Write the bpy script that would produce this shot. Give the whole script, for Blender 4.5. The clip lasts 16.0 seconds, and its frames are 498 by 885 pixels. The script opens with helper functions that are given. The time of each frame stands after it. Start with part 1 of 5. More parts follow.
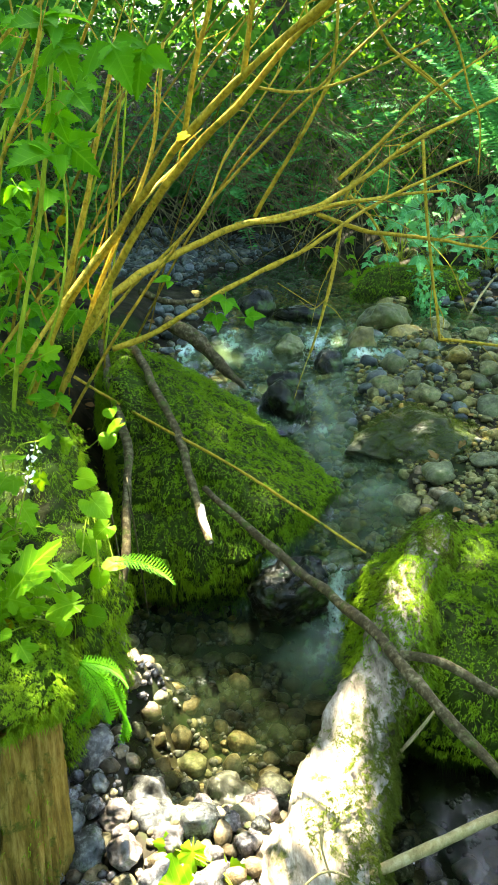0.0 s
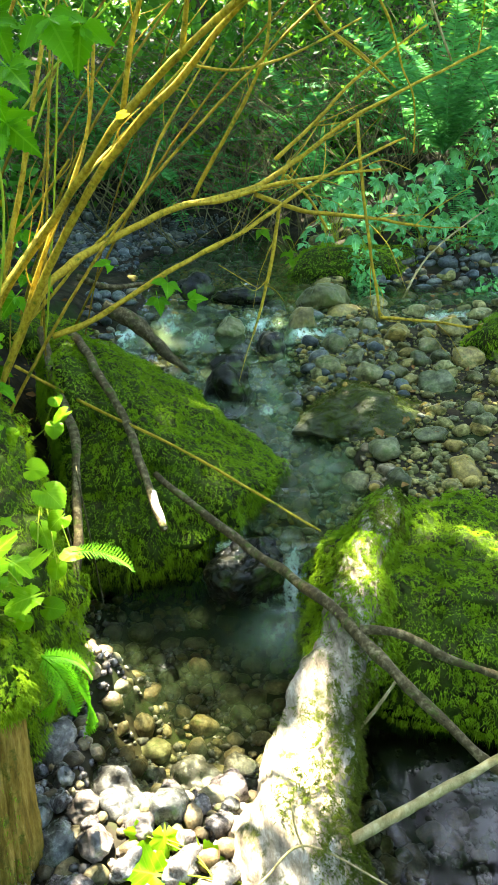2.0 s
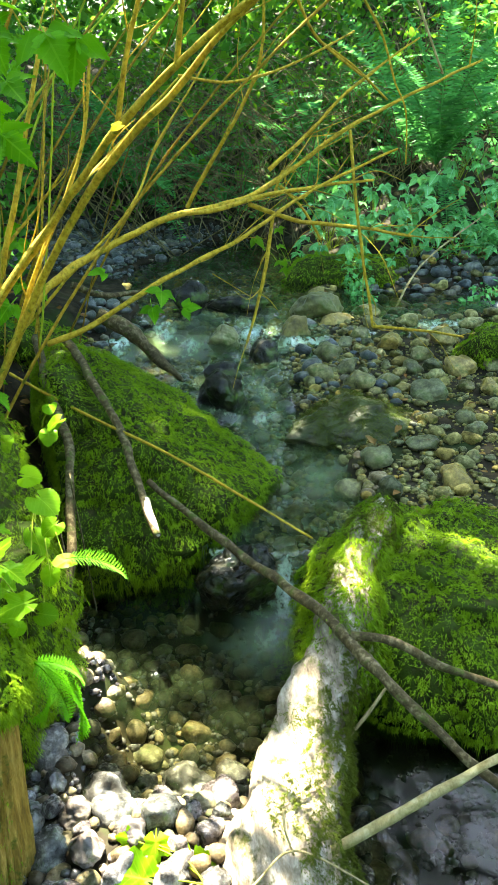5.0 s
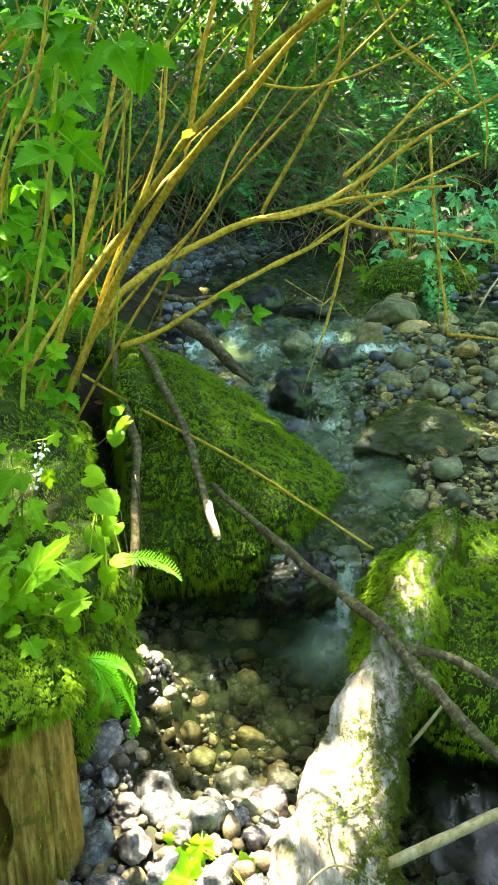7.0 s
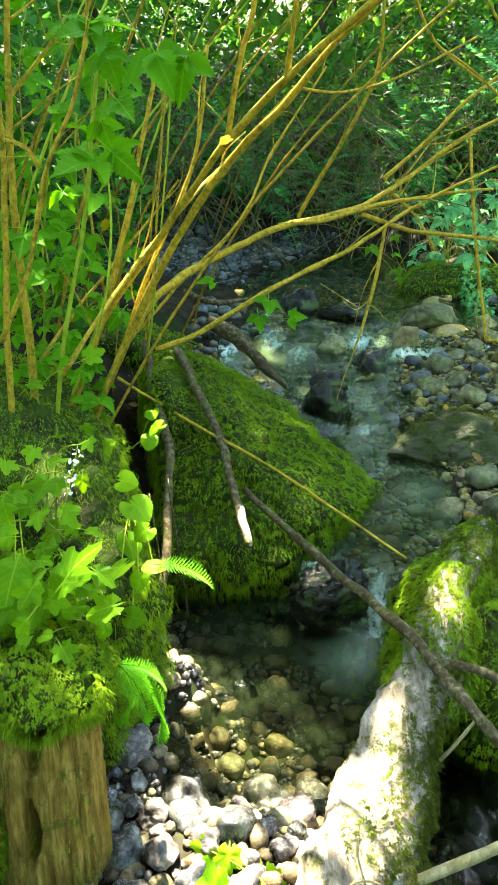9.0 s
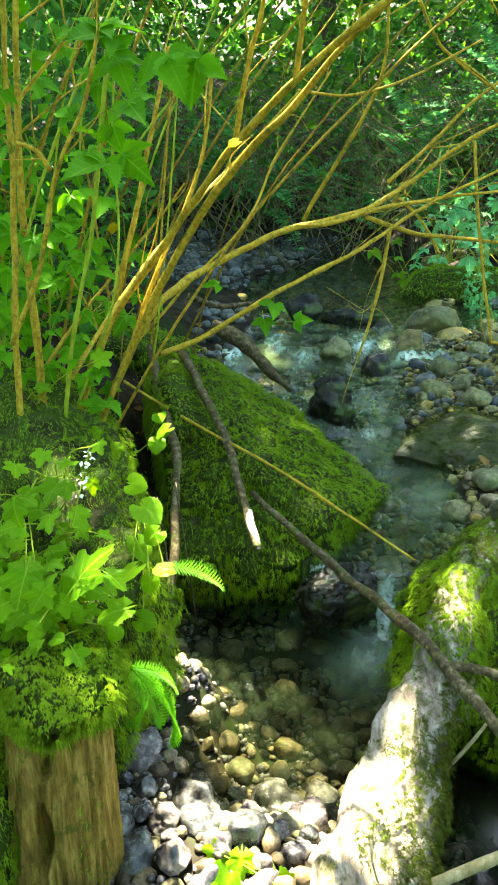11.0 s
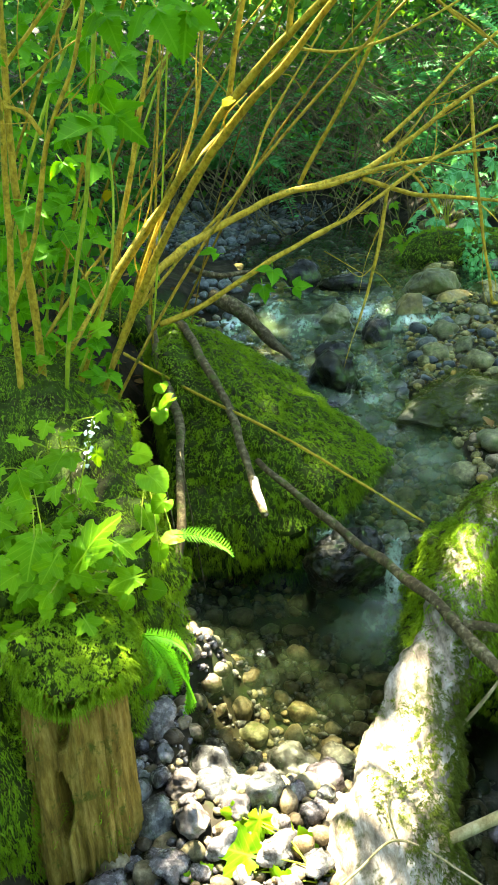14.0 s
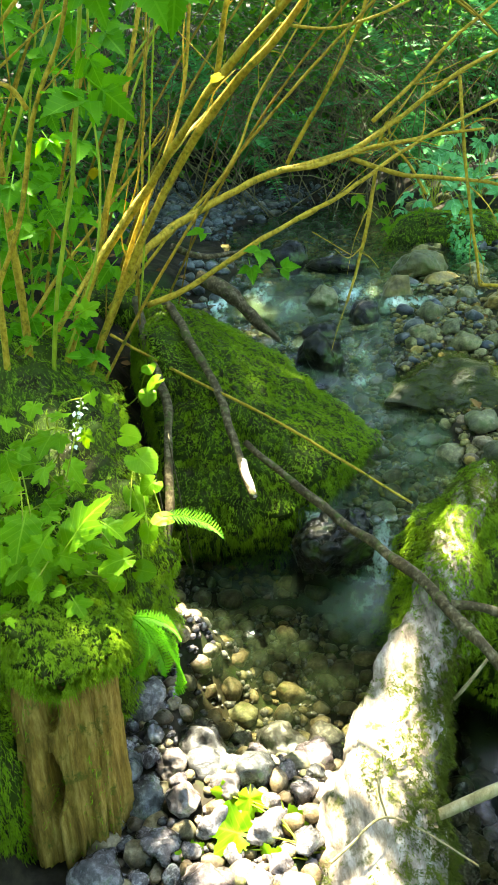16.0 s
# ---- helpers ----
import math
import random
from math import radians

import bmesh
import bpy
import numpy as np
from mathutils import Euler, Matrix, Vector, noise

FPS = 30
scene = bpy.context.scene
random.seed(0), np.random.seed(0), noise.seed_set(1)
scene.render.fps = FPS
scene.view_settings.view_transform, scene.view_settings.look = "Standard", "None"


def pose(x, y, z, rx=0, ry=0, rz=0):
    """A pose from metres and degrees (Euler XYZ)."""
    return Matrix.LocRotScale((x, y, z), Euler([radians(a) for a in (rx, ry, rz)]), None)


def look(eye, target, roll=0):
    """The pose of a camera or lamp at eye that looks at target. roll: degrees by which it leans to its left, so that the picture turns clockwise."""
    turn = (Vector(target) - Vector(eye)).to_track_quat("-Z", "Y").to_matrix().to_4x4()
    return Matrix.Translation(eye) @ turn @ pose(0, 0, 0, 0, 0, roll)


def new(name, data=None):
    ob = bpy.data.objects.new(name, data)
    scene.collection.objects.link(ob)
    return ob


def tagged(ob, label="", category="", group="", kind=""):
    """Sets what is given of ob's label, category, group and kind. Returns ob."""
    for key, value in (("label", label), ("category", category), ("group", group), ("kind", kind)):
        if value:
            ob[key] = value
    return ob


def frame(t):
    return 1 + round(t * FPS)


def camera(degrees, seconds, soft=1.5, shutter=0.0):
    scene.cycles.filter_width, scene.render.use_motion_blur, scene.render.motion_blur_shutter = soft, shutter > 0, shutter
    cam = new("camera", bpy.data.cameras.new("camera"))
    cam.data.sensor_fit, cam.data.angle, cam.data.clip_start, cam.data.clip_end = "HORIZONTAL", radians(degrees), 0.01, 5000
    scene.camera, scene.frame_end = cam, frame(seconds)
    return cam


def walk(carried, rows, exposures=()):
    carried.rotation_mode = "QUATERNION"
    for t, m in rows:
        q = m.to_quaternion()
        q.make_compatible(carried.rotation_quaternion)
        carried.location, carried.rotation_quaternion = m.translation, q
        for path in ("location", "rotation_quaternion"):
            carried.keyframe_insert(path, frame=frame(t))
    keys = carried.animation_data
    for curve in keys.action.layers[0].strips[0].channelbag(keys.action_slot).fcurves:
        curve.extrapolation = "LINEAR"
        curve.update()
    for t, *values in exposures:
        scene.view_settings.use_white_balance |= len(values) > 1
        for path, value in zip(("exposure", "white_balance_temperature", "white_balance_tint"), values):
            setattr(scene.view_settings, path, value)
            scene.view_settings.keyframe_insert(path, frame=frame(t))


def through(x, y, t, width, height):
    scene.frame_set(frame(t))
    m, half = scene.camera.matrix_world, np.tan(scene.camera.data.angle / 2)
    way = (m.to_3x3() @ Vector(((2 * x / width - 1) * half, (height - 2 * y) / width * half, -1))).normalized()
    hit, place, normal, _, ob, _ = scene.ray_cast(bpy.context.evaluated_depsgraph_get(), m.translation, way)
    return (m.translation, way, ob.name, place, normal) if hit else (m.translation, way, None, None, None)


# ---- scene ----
cam = camera(36, 16.0, 0.8)
PATH = (
    (0, (0.000, 0.000, 1.400), (-0.000, 1.841, 0.619), 0.00),
    (0.5, (-0.011, 0.001, 1.398), (0.028, 1.841, 0.615), -0.24),
    (1, (-0.020, 0.008, 1.392), (0.063, 1.843, 0.603), -0.07),
    (1.5, (-0.024, 0.010, 1.391), (0.100, 1.833, 0.578), -0.39),
    (2, (-0.028, 0.006, 1.394), (0.131, 1.824, 0.575), -0.26),
    (2.5, (-0.031, -0.000, 1.396), (0.172, 1.815, 0.580), 0.35),
    (3, (-0.031, -0.001, 1.397), (0.181, 1.815, 0.586), 0.31),
    (3.5, (-0.032, -0.003, 1.398), (0.185, 1.812, 0.587), 0.34),
    (6, (-0.009, -0.007, 1.402), (0.059, 1.828, 0.609), -0.32),
    (6.5, (0.002, -0.004, 1.402), (0.001, 1.833, 0.612), -0.52),
    (7, (0.007, -0.005, 1.402), (-0.020, 1.833, 0.613), -0.67),
    (7.5, (0.015, -0.000, 1.400), (-0.057, 1.837, 0.612), -1.33),
    (8, (0.018, 0.001, 1.401), (-0.071, 1.838, 0.616), -1.34),
    (8.5, (0.016, 0.004, 1.406), (-0.084, 1.840, 0.617), -1.14),
    (9, (0.006, 0.006, 1.413), (-0.107, 1.841, 0.624), -0.87),
    (9.5, (-0.003, 0.005, 1.421), (-0.120, 1.842, 0.640), -0.78),
    (12, (-0.012, 0.008, 1.400), (-0.123, 1.848, 0.623), -1.26),
    (12.5, (-0.001, 0.011, 1.399), (-0.110, 1.847, 0.613), -1.25),
    (13, (-0.002, 0.005, 1.394), (-0.114, 1.826, 0.574), -1.59),
    (13.5, (-0.008, 0.003, 1.392), (-0.127, 1.819, 0.562), -2.08),
    (14, (-0.020, 0.010, 1.389), (-0.136, 1.822, 0.550), -3.04),
    (14.5, (-0.027, 0.017, 1.385), (-0.122, 1.816, 0.517), -3.00),
    (15, (-0.029, 0.014, 1.384), (-0.113, 1.811, 0.509), -2.77),
    (15.5, (-0.032, 0.013, 1.384), (-0.114, 1.809, 0.509), -2.63),
    (16, (-0.027, 0.013, 1.384), (-0.107, 1.807, 0.504), -2.64),
)
EXPOSURES = ((0.0, 4.33, 7000, 3), (16.0, 4.33, 7000, 3))
walk(cam, [(t, look(eye, target, roll)) for t, eye, target, roll in PATH], EXPOSURES)

# ---- light ----
world = bpy.data.worlds.new("sky")
scene.world = world
world.use_nodes = True
wn = world.node_tree
sky = wn.nodes.new("ShaderNodeTexSky")
sky.sky_type, sky.sun_disc = "NISHITA", False
SUN_WAY = Vector((-0.05, 0.52, 0.85)).normalized()      # towards the sun
sky.sun_elevation = math.asin(SUN_WAY.z)
sky.sun_rotation = math.atan2(SUN_WAY.x, SUN_WAY.y)
wn.links.new(sky.outputs[0], wn.nodes["Background"].inputs[0])
wn.nodes["Background"].inputs[1].default_value = 0.122
sun = new("sun", bpy.data.lights.new("sun", "SUN"))
sun.data.energy, sun.data.angle, sun.data.color = 5.0, radians(0.6), (1.0, 0.93, 0.80)
sun.matrix_world = look(SUN_WAY * 30, (0, 0, 0))



# ---- numbers and meshes ----
def hashed(ix, iy, iz):
    n = (ix * 374761393 + iy * 668265263 + iz * 1274126177) & 0xFFFFFFFF
    n = ((n ^ (n >> 13)) * 1103515245) & 0xFFFFFFFF
    return ((n ^ (n >> 16)) & 0xFFFF) / 65535.0


def smooth_noise(p, scale, seed=0):
    """Value noise, 0 to 1, at the rows of p."""
    q = np.asarray(p, float) * scale + seed * 17.31 + 1000.0
    i = np.floor(q).astype(np.int64)
    f = q - i
    f = f * f * (3 - 2 * f)
    out = 0
    for a in (0, 1):
        for b in (0, 1):
            for c in (0, 1):
                w = np.abs(1 - a - f[:, 0]) * np.abs(1 - b - f[:, 1]) * np.abs(1 - c - f[:, 2])
                out = out + w * hashed(i[:, 0] + a, i[:, 1] + b, i[:, 2] + c)
    return out


def fractal(p, scale, seed=0, octaves=4):
    return sum((smooth_noise(p, scale * 2 ** k, seed + k) - 0.5) * 0.5 ** k for k in range(octaves))


def mesh_from(name, verts, faces, material, smooth=True):
    me = bpy.data.meshes.new(name)
    me.from_pydata(np.asarray(verts).tolist(), [], np.asarray(faces).tolist() if isinstance(faces, np.ndarray) else faces)
    me.materials.append(material)
    if smooth:
        me.polygons.foreach_set("use_smooth", np.ones(len(me.polygons), bool))
    me.update()
    return me


def part(name, me, parent, label="", kind=""):
    ob = new(name, me)
    ob.parent = parent
    return tagged(ob, label, "", "", kind)


def thing(name, me, label, category, group="", kind=""):
    return tagged(new(name, me), label, category, group, kind)


def ball(level):
    bm = bmesh.new()
    bmesh.ops.create_icosphere(bm, subdivisions=level, radius=1.0)
    v = np.array([p.co[:] for p in bm.verts])
    f = np.array([[q.index for q in p.verts] for p in bm.faces])
    bm.free()
    return v, f


BALLS = {n: ball(n) for n in (1, 2, 3, 4, 5, 6)}


def stone_verts(level, radii, seed, amp=0.25, facets=7, rough=0.03):
    """A stone: a ball flattened by some planes, lumpy and a little rough."""
    r = np.random.default_rng(seed)
    v, f = BALLS[level]
    v = v.copy()
    for _ in range(facets):
        n = r.normal(size=3)
        n /= np.linalg.norm(n)
        cut = r.uniform(0.62, 0.92)
        over = np.maximum(v @ n - cut, 0)
        v -= 0.85 * over[:, None] * n
    n = v / np.linalg.norm(v, axis=1, keepdims=True)
    v += n * (fractal(n, 1.4, seed % 50, 3) * amp * 2 + fractal(n, 7, seed % 50 + 9, 3) * rough * 2)[:, None]
    return v * np.array(radii), f


def turned(v, rx=0, ry=0, rz=0):
    return v @ np.array(Euler([radians(a) for a in (rx, ry, rz)]).to_matrix()).T


def surface_points(v, f, count, r, keep=None):
    """Points and normals spread over a mesh's triangles by area; keep(p, n) gives the chance of each."""
    a, b, c = v[f[:, 0]], v[f[:, 1]], v[f[:, 2]]
    n = np.cross(b - a, c - a)
    area = np.linalg.norm(n, axis=1) + 1e-12
    pick = r.choice(len(f), count, p=area / area.sum())
    u, w = r.random(count), r.random(count)
    flip = u + w > 1
    u[flip], w[flip] = 1 - u[flip], 1 - w[flip]
    p = a[pick] + u[:, None] * (b - a)[pick] + w[:, None] * (c - a)[pick]
    n = n[pick] / area[pick][:, None]
    if keep is not None:
        ok = r.random(count) < keep(p, n)
        p, n = p[ok], n[ok]
    return p, n


def blades(p, n, length, width, droop, r, jitter=0.6):
    """Short pointed blades growing at p along n and drooping."""
    k = len(p)
    way = n + r.normal(size=(k, 3)) * jitter
    way /= np.linalg.norm(way, axis=1, keepdims=True)
    side = np.cross(way, r.normal(size=(k, 3)))
    side /= np.linalg.norm(side, axis=1, keepdims=True) + 1e-9
    ln = (length * r.uniform(0.5, 1.4, k))[:, None]
    wd = (width * r.uniform(0.6, 1.3, k))[:, None]
    down = np.array([0, 0, -1.0])
    tip = p + way * ln * 0.8 + down * ln * droop * 0.7
    verts = np.stack([p - side * wd * 0.62, p + side * wd * 0.62, tip], 1).reshape(-1, 3)
    return verts, np.arange(3 * k).reshape(k, 3)


def tube(points, radii, sides=8, seed=0, knobs=0.12, steps=7):
    """Verts and faces of a bent tapering stick through the points."""
    pts = [Vector(p) for p in points]
    rad = np.interp(np.linspace(0, 1, len(pts)), np.linspace(0, 1, len(radii)), radii)
    line, width = [], []
    for i in range(len(pts) - 1):
        a, b = pts[max(i - 1, 0)], pts[min(i + 2, len(pts) - 1)]
        for s in range(steps):
            t = s / steps
            p, q = pts[i], pts[i + 1]
            m0, m1 = (q - a) * 0.5, (b - p) * 0.5
            h = (2 * t**3 - 3 * t**2 + 1) * p + (t**3 - 2 * t**2 + t) * m0 + (3 * t**2 - 2 * t**3) * q + (t**3 - t**2) * m1
            line.append(h)
            width.append(rad[i] * (1 - t) + rad[i + 1] * t)
    line.append(pts[-1])
    width.append(rad[-1])
    line = np.array([p[:] for p in line])
    width = np.array(width)
    line += np.stack([fractal(line, 9, seed + k, 2) for k in range(3)], 1) * np.minimum(width, 0.012)[:, None] * 1.2
    width *= 1 + knobs * 2 * fractal(line, 25, seed + 5, 2)
    way = np.gradient(line, axis=0)
    way /= np.linalg.norm(way, axis=1, keepdims=True) + 1e-9
    ref = np.array([0.31, 0.22, 0.92]) if abs(way[:, 2]).mean() < 0.8 else np.array([1.0, 0.2, 0.1])
    u = np.cross(way, ref)
    u /= np.linalg.norm(u, axis=1, keepdims=True)
    w = np.cross(way, u)
    ang = np.linspace(0, 2 * np.pi, sides, endpoint=False)
    ring = line[:, None] + width[:, None, None] * (np.cos(ang)[None, :, None] * u[:, None] + np.sin(ang)[None, :, None] * w[:, None])
    v = ring.reshape(-1, 3)
    k = len(line)
    f = []
    for i in range(k - 1):
        for s in range(sides):
            a, b = i * sides + s, i * sides + (s + 1) % sides
            f.append([a, b, b + sides, a + sides])
    f.append(list(range(sides))[::-1])
    f.append([(k - 1) * sides + s for s in range(sides)])
    return v, f, line


# ---- materials ----
def material(name):
    m = bpy.data.materials.new(name)
    m.use_nodes = True
    n = m.node_tree
    return m, n, n.nodes["Principled BSDF"]


def node(n, kind, **inputs):
    x = n.nodes.new(kind)
    for key, value in inputs.items():
        x.inputs[key.replace("_", " ")].default_value = value
    return x


def noisy(n, scale, detail=6.0, rough=0.6, coords="Object", stretch=(1, 1, 1)):
    tc = n.nodes.new("ShaderNodeTexCoord")
    mp = n.nodes.new("ShaderNodeMapping")
    mp.inputs["Scale"].default_value = stretch
    nz = node(n, "ShaderNodeTexNoise", Scale=scale, Detail=detail, Roughness=rough)
    n.links.new(tc.outputs[coords], mp.inputs[0])
    n.links.new(mp.outputs[0], nz.inputs["Vector"])
    return nz.outputs["Fac"]


def ramp(n, fac, *stops):
    r = n.nodes.new("ShaderNodeValToRGB")
    e = r.color_ramp.elements
    while len(e) < len(stops):
        e.new(0.5)
    for el, (at, col) in zip(e, stops):
        el.position, el.color = at, (*col, 1)
    n.links.new(fac, r.inputs[0])
    return r.outputs[0]


def mixed(n, fac, a, b, mode="MIX"):
    x = n.nodes.new("ShaderNodeMix")
    x.data_type, x.blend_type = "RGBA", mode
    for sock, val in ((x.inputs[0], fac), (x.inputs[6], a), (x.inputs[7], b)):
        if hasattr(val, "is_linked"):
            n.links.new(val, sock)
        elif isinstance(val, (int, float)):
            sock.default_value = val
        else:
            sock.default_value = (*val, 1)
    return x.outputs[2]


def bump(n, bsdf, height, strength=0.4, distance=0.01):
    b = node(n, "ShaderNodeBump", Strength=strength, Distance=distance)
    n.links.new(height, b.inputs["Height"])
    n.links.new(b.outputs[0], bsdf.inputs["Normal"])


def rock_material(name, dark, mid, light, rough=0.6, moss=0.0, random_tint=False, island=False, scale=9.0, wet=0.0, green=(0.045, 0.085, 0.012), cool=False):
    m, n, b = material(name)
    big = noisy(n, scale, 8, 0.65)
    fine = noisy(n, scale * 6, 6, 0.6)
    col = ramp(n, big, (0.33, dark), (0.5, mid), (0.66, light))
    col = mixed(n, 0.85, col, ramp(n, fine, (0.3, (0.5, 0.5, 0.5)), (0.66, (1.1, 1.1, 1.1))), "MULTIPLY")
    if random_tint or island:
        info = n.nodes.new("ShaderNodeNewGeometry" if island else "ShaderNodeObjectInfo")
        tint = ramp(n, info.outputs["Random Per Island" if island else "Random"], (0.0, (0.55, 0.50, 0.50)), (0.3, (1.0, 0.94, 0.90)), (0.5, (0.55, 0.62, 0.56)), (0.7, (1.2, 1.02, 0.90)), (0.85, (0.38, 0.36, 0.38)), (1.0, (1.4, 1.36, 1.32))) if cool else ramp(n, info.outputs["Random Per Island" if island else "Random"], (0.0, (0.42, 0.46, 0.40)), (0.25, (1.0, 0.95, 0.75)), (0.45, (0.60, 0.68, 0.72)), (0.6, (1.1, 1.0, 0.72)), (0.75, (1.45, 1.10, 0.62)), (0.85, (0.35, 0.40, 0.40)), (1.0, (1.5, 1.45, 1.2)))
        col = mixed(n, 1.0, col, tint, "MULTIPLY")
    if moss:
        patch = ramp(n, noisy(n, scale * 0.7, 5, 0.7), (0.62 - 0.3 * moss, (0, 0, 0)), (0.75 - 0.3 * moss, (1, 1, 1)))
        col = mixed(n, patch, col, green)
    n.links.new(col, b.inputs["Base Color"])
    n.links.new(ramp(n, noisy(n, scale * 2.3, 3), (0.3, (rough - 0.2 - wet,) * 3), (0.7, (rough + 0.15,) * 3)), b.inputs["Roughness"])
    b.inputs["Specular IOR Level"].default_value = 0.45 if rough < 0.38 else (0.16 if rough < 0.45 else 0.06)
    bump(n, b, fine, 0.5, 0.006)
    return m


def leaf_material(name, dark, light, through, gloss=0.45, share=0.45, veins=False, clumps=0):
    m, n, b = material(name)
    geo = n.nodes.new("ShaderNodeNewGeometry")
    info = n.nodes.new("ShaderNodeObjectInfo")
    add = node(n, "ShaderNodeMath")
    add.operation = "ADD"
    n.links.new(geo.outputs["Random Per Island"], add.inputs[0])
    n.links.new(info.outputs["Random"], add.inputs[1])
    fr = n.nodes.new("ShaderNodeMath")
    fr.operation = "FRACT"
    n.links.new(add.outputs[0], fr.inputs[0])
    fac = fr.outputs[0]
    if clumps:
        fac = mixed(n, 0.65, fac, ramp(n, noisy(n, clumps, 5, 0.65), (0.36, (0, 0, 0)), (0.66, (1, 1, 1))))
    col = mixed(n, fac, dark, light)
    col = mixed(n, 0.5, col, ramp(n, noisy(n, 60, 4), (0.3, (0.55, 0.6, 0.5)), (0.7, (1.1, 1.1, 1.0))), "MULTIPLY")
    if veins:
        # a midrib and slanting side veins, paler than the blade
        tc = n.nodes.new("ShaderNodeTexCoord")
        xyz = n.nodes.new("ShaderNodeSeparateXYZ")
        n.links.new(tc.outputs["Object"], xyz.inputs[0])

        def sums(kind, a, c):
            q = n.nodes.new("ShaderNodeMath")
            q.operation = kind
            for sock, val in zip(q.inputs, (a, c)):
                if isinstance(val, (int, float)):
                    sock.default_value = val
                else:
                    n.links.new(val, sock)
            return q.outputs[0]

        wide = sums("ABSOLUTE", xyz.outputs[0], 0)
        slant = sums("FRACT", sums("MULTIPLY", sums("SUBTRACT", xyz.outputs[1], sums("MULTIPLY", wide, 0.9)), 7.0), 0)
        vein = sums("MAXIMUM", sums("LESS_THAN", wide, 0.014), sums("MULTIPLY", sums("LESS_THAN", slant, 0.13), 0.5))
        col = mixed(n, vein, col, (light[0] * 1.5, light[1] * 1.2, light[2] * 2))
    n.links.new(col, b.inputs["Base Color"])
    b.inputs["Roughness"].default_value = gloss
    b.inputs["Specular IOR Level"].default_value = 0.06
    tr = n.nodes.new("ShaderNodeBsdfTranslucent")
    n.links.new(mixed(n, 1.0, mixed(n, fr.outputs[0], (0.8, 0.8, 0.8), (1.2, 1.2, 1.2)), through, "MULTIPLY"), tr.inputs[0])
    mx = n.nodes.new("ShaderNodeMixShader")
    mx.inputs[0].default_value = share
    n.links.new(b.outputs[0], mx.inputs[1])
    n.links.new(tr.outputs[0], mx.inputs[2])
    n.links.new(mx.outputs[0], n.nodes["Material Output"].inputs[0])
    return m


def bark_material(name, dark, mid, light, scale=40.0, along=(1, 1, 0.25), rough=0.75, moss=None, moss_at=0.55, vary=False):
    m, n, b = material(name)
    big = noisy(n, scale * 0.25, 5, 0.6)
    fine = noisy(n, scale, 6, 0.7, stretch=along)
    col = ramp(n, fine, (0.25, dark), (0.5, mid), (0.75, light))
    col = mixed(n, 0.5, col, ramp(n, big, (0.3, (0.5, 0.5, 0.5)), (0.7, (1.15, 1.15, 1.15))), "MULTIPLY")
    if vary:
        info = n.nodes.new("ShaderNodeObjectInfo")
        col = mixed(n, 1.0, col, ramp(n, info.outputs["Random"], (0.0, (0.30, 0.27, 0.25)), (0.4, (0.75, 0.72, 0.65)), (1.0, (1.1, 1.1, 1.0))), "MULTIPLY")
    if moss:
        col = mixed(n, ramp(n, noisy(n, scale * 0.35, 6, 0.7), (moss_at, (0, 0, 0)), (moss_at + 0.1, (1, 1, 1))), col, moss)
    n.links.new(col, b.inputs["Base Color"])
    b.inputs["Roughness"].default_value = rough
    b.inputs["Specular IOR Level"].default_value = 0.06
    bump(n, b, fine, 0.6, 0.006)
    return m


MOSS_ROCK = rock_material("mossy_rock", (0.008, 0.009, 0.003), (0.020, 0.022, 0.006), (0.05, 0.05, 0.018), 0.85, 0.75, scale=22, green=(0.030, 0.052, 0.006))
WET_ROCK = rock_material("wet_rock", (0.003, 0.004, 0.002), (0.009, 0.010, 0.005), (0.04, 0.04, 0.018), 0.40, 0.3, scale=16, wet=0.08)
BANK_ROCK = rock_material("bank_stone", (0.06, 0.058, 0.022), (0.19, 0.185, 0.08), (0.36, 0.34, 0.17), 0.42, 0.3, True, scale=10, green=(0.06, 0.085, 0.015))
POOL_ROCK = rock_material("pool_stone", (0.020, 0.018, 0.018), (0.10, 0.092, 0.09), (0.34, 0.32, 0.31), 0.26, 0.10, True, scale=20, wet=0.1, cool=True)
BLUE_ROCK = rock_material("upstream_stone", (0.03, 0.036, 0.038), (0.075, 0.09, 0.095), (0.18, 0.195, 0.20), 0.4, 0.1, True, scale=14, wet=0.1)
FLAT_ROCK = rock_material("flat_rock", (0.014, 0.015, 0.006), (0.04, 0.038, 0.014), (0.11, 0.10, 0.045), 0.42, 0.75, scale=18, green=(0.028, 0.040, 0.007))
SOIL = rock_material("forest_soil", (0.008, 0.007, 0.004), (0.020, 0.016, 0.009), (0.045, 0.038, 0.02), 0.85, 0.3, scale=7, green=(0.016, 0.026, 0.006))
MOSS_LEAF = leaf_material("moss_fronds", (0.035, 0.075, 0.004), (0.28, 0.43, 0.018), (0.19, 0.35, 0.008), 0.6, 0.35, clumps=26)
NEAR_LEAF = leaf_material("bright_leaf", (0.085, 0.23, 0.006), (0.17, 0.36, 0.012), (0.24, 0.42, 0.006), 0.42, 0.5, True)
CANE_LEAF = leaf_material("cane_leaf", (0.045, 0.18, 0.004), (0.09, 0.29, 0.008), (0.13, 0.36, 0.004), 0.45, 0.5)
SHRUB_LEAF = leaf_material("shrub_leaf", (0.05, 0.19, 0.004), (0.11, 0.32, 0.008), (0.14, 0.38, 0.004), 0.45, 0.5, True)
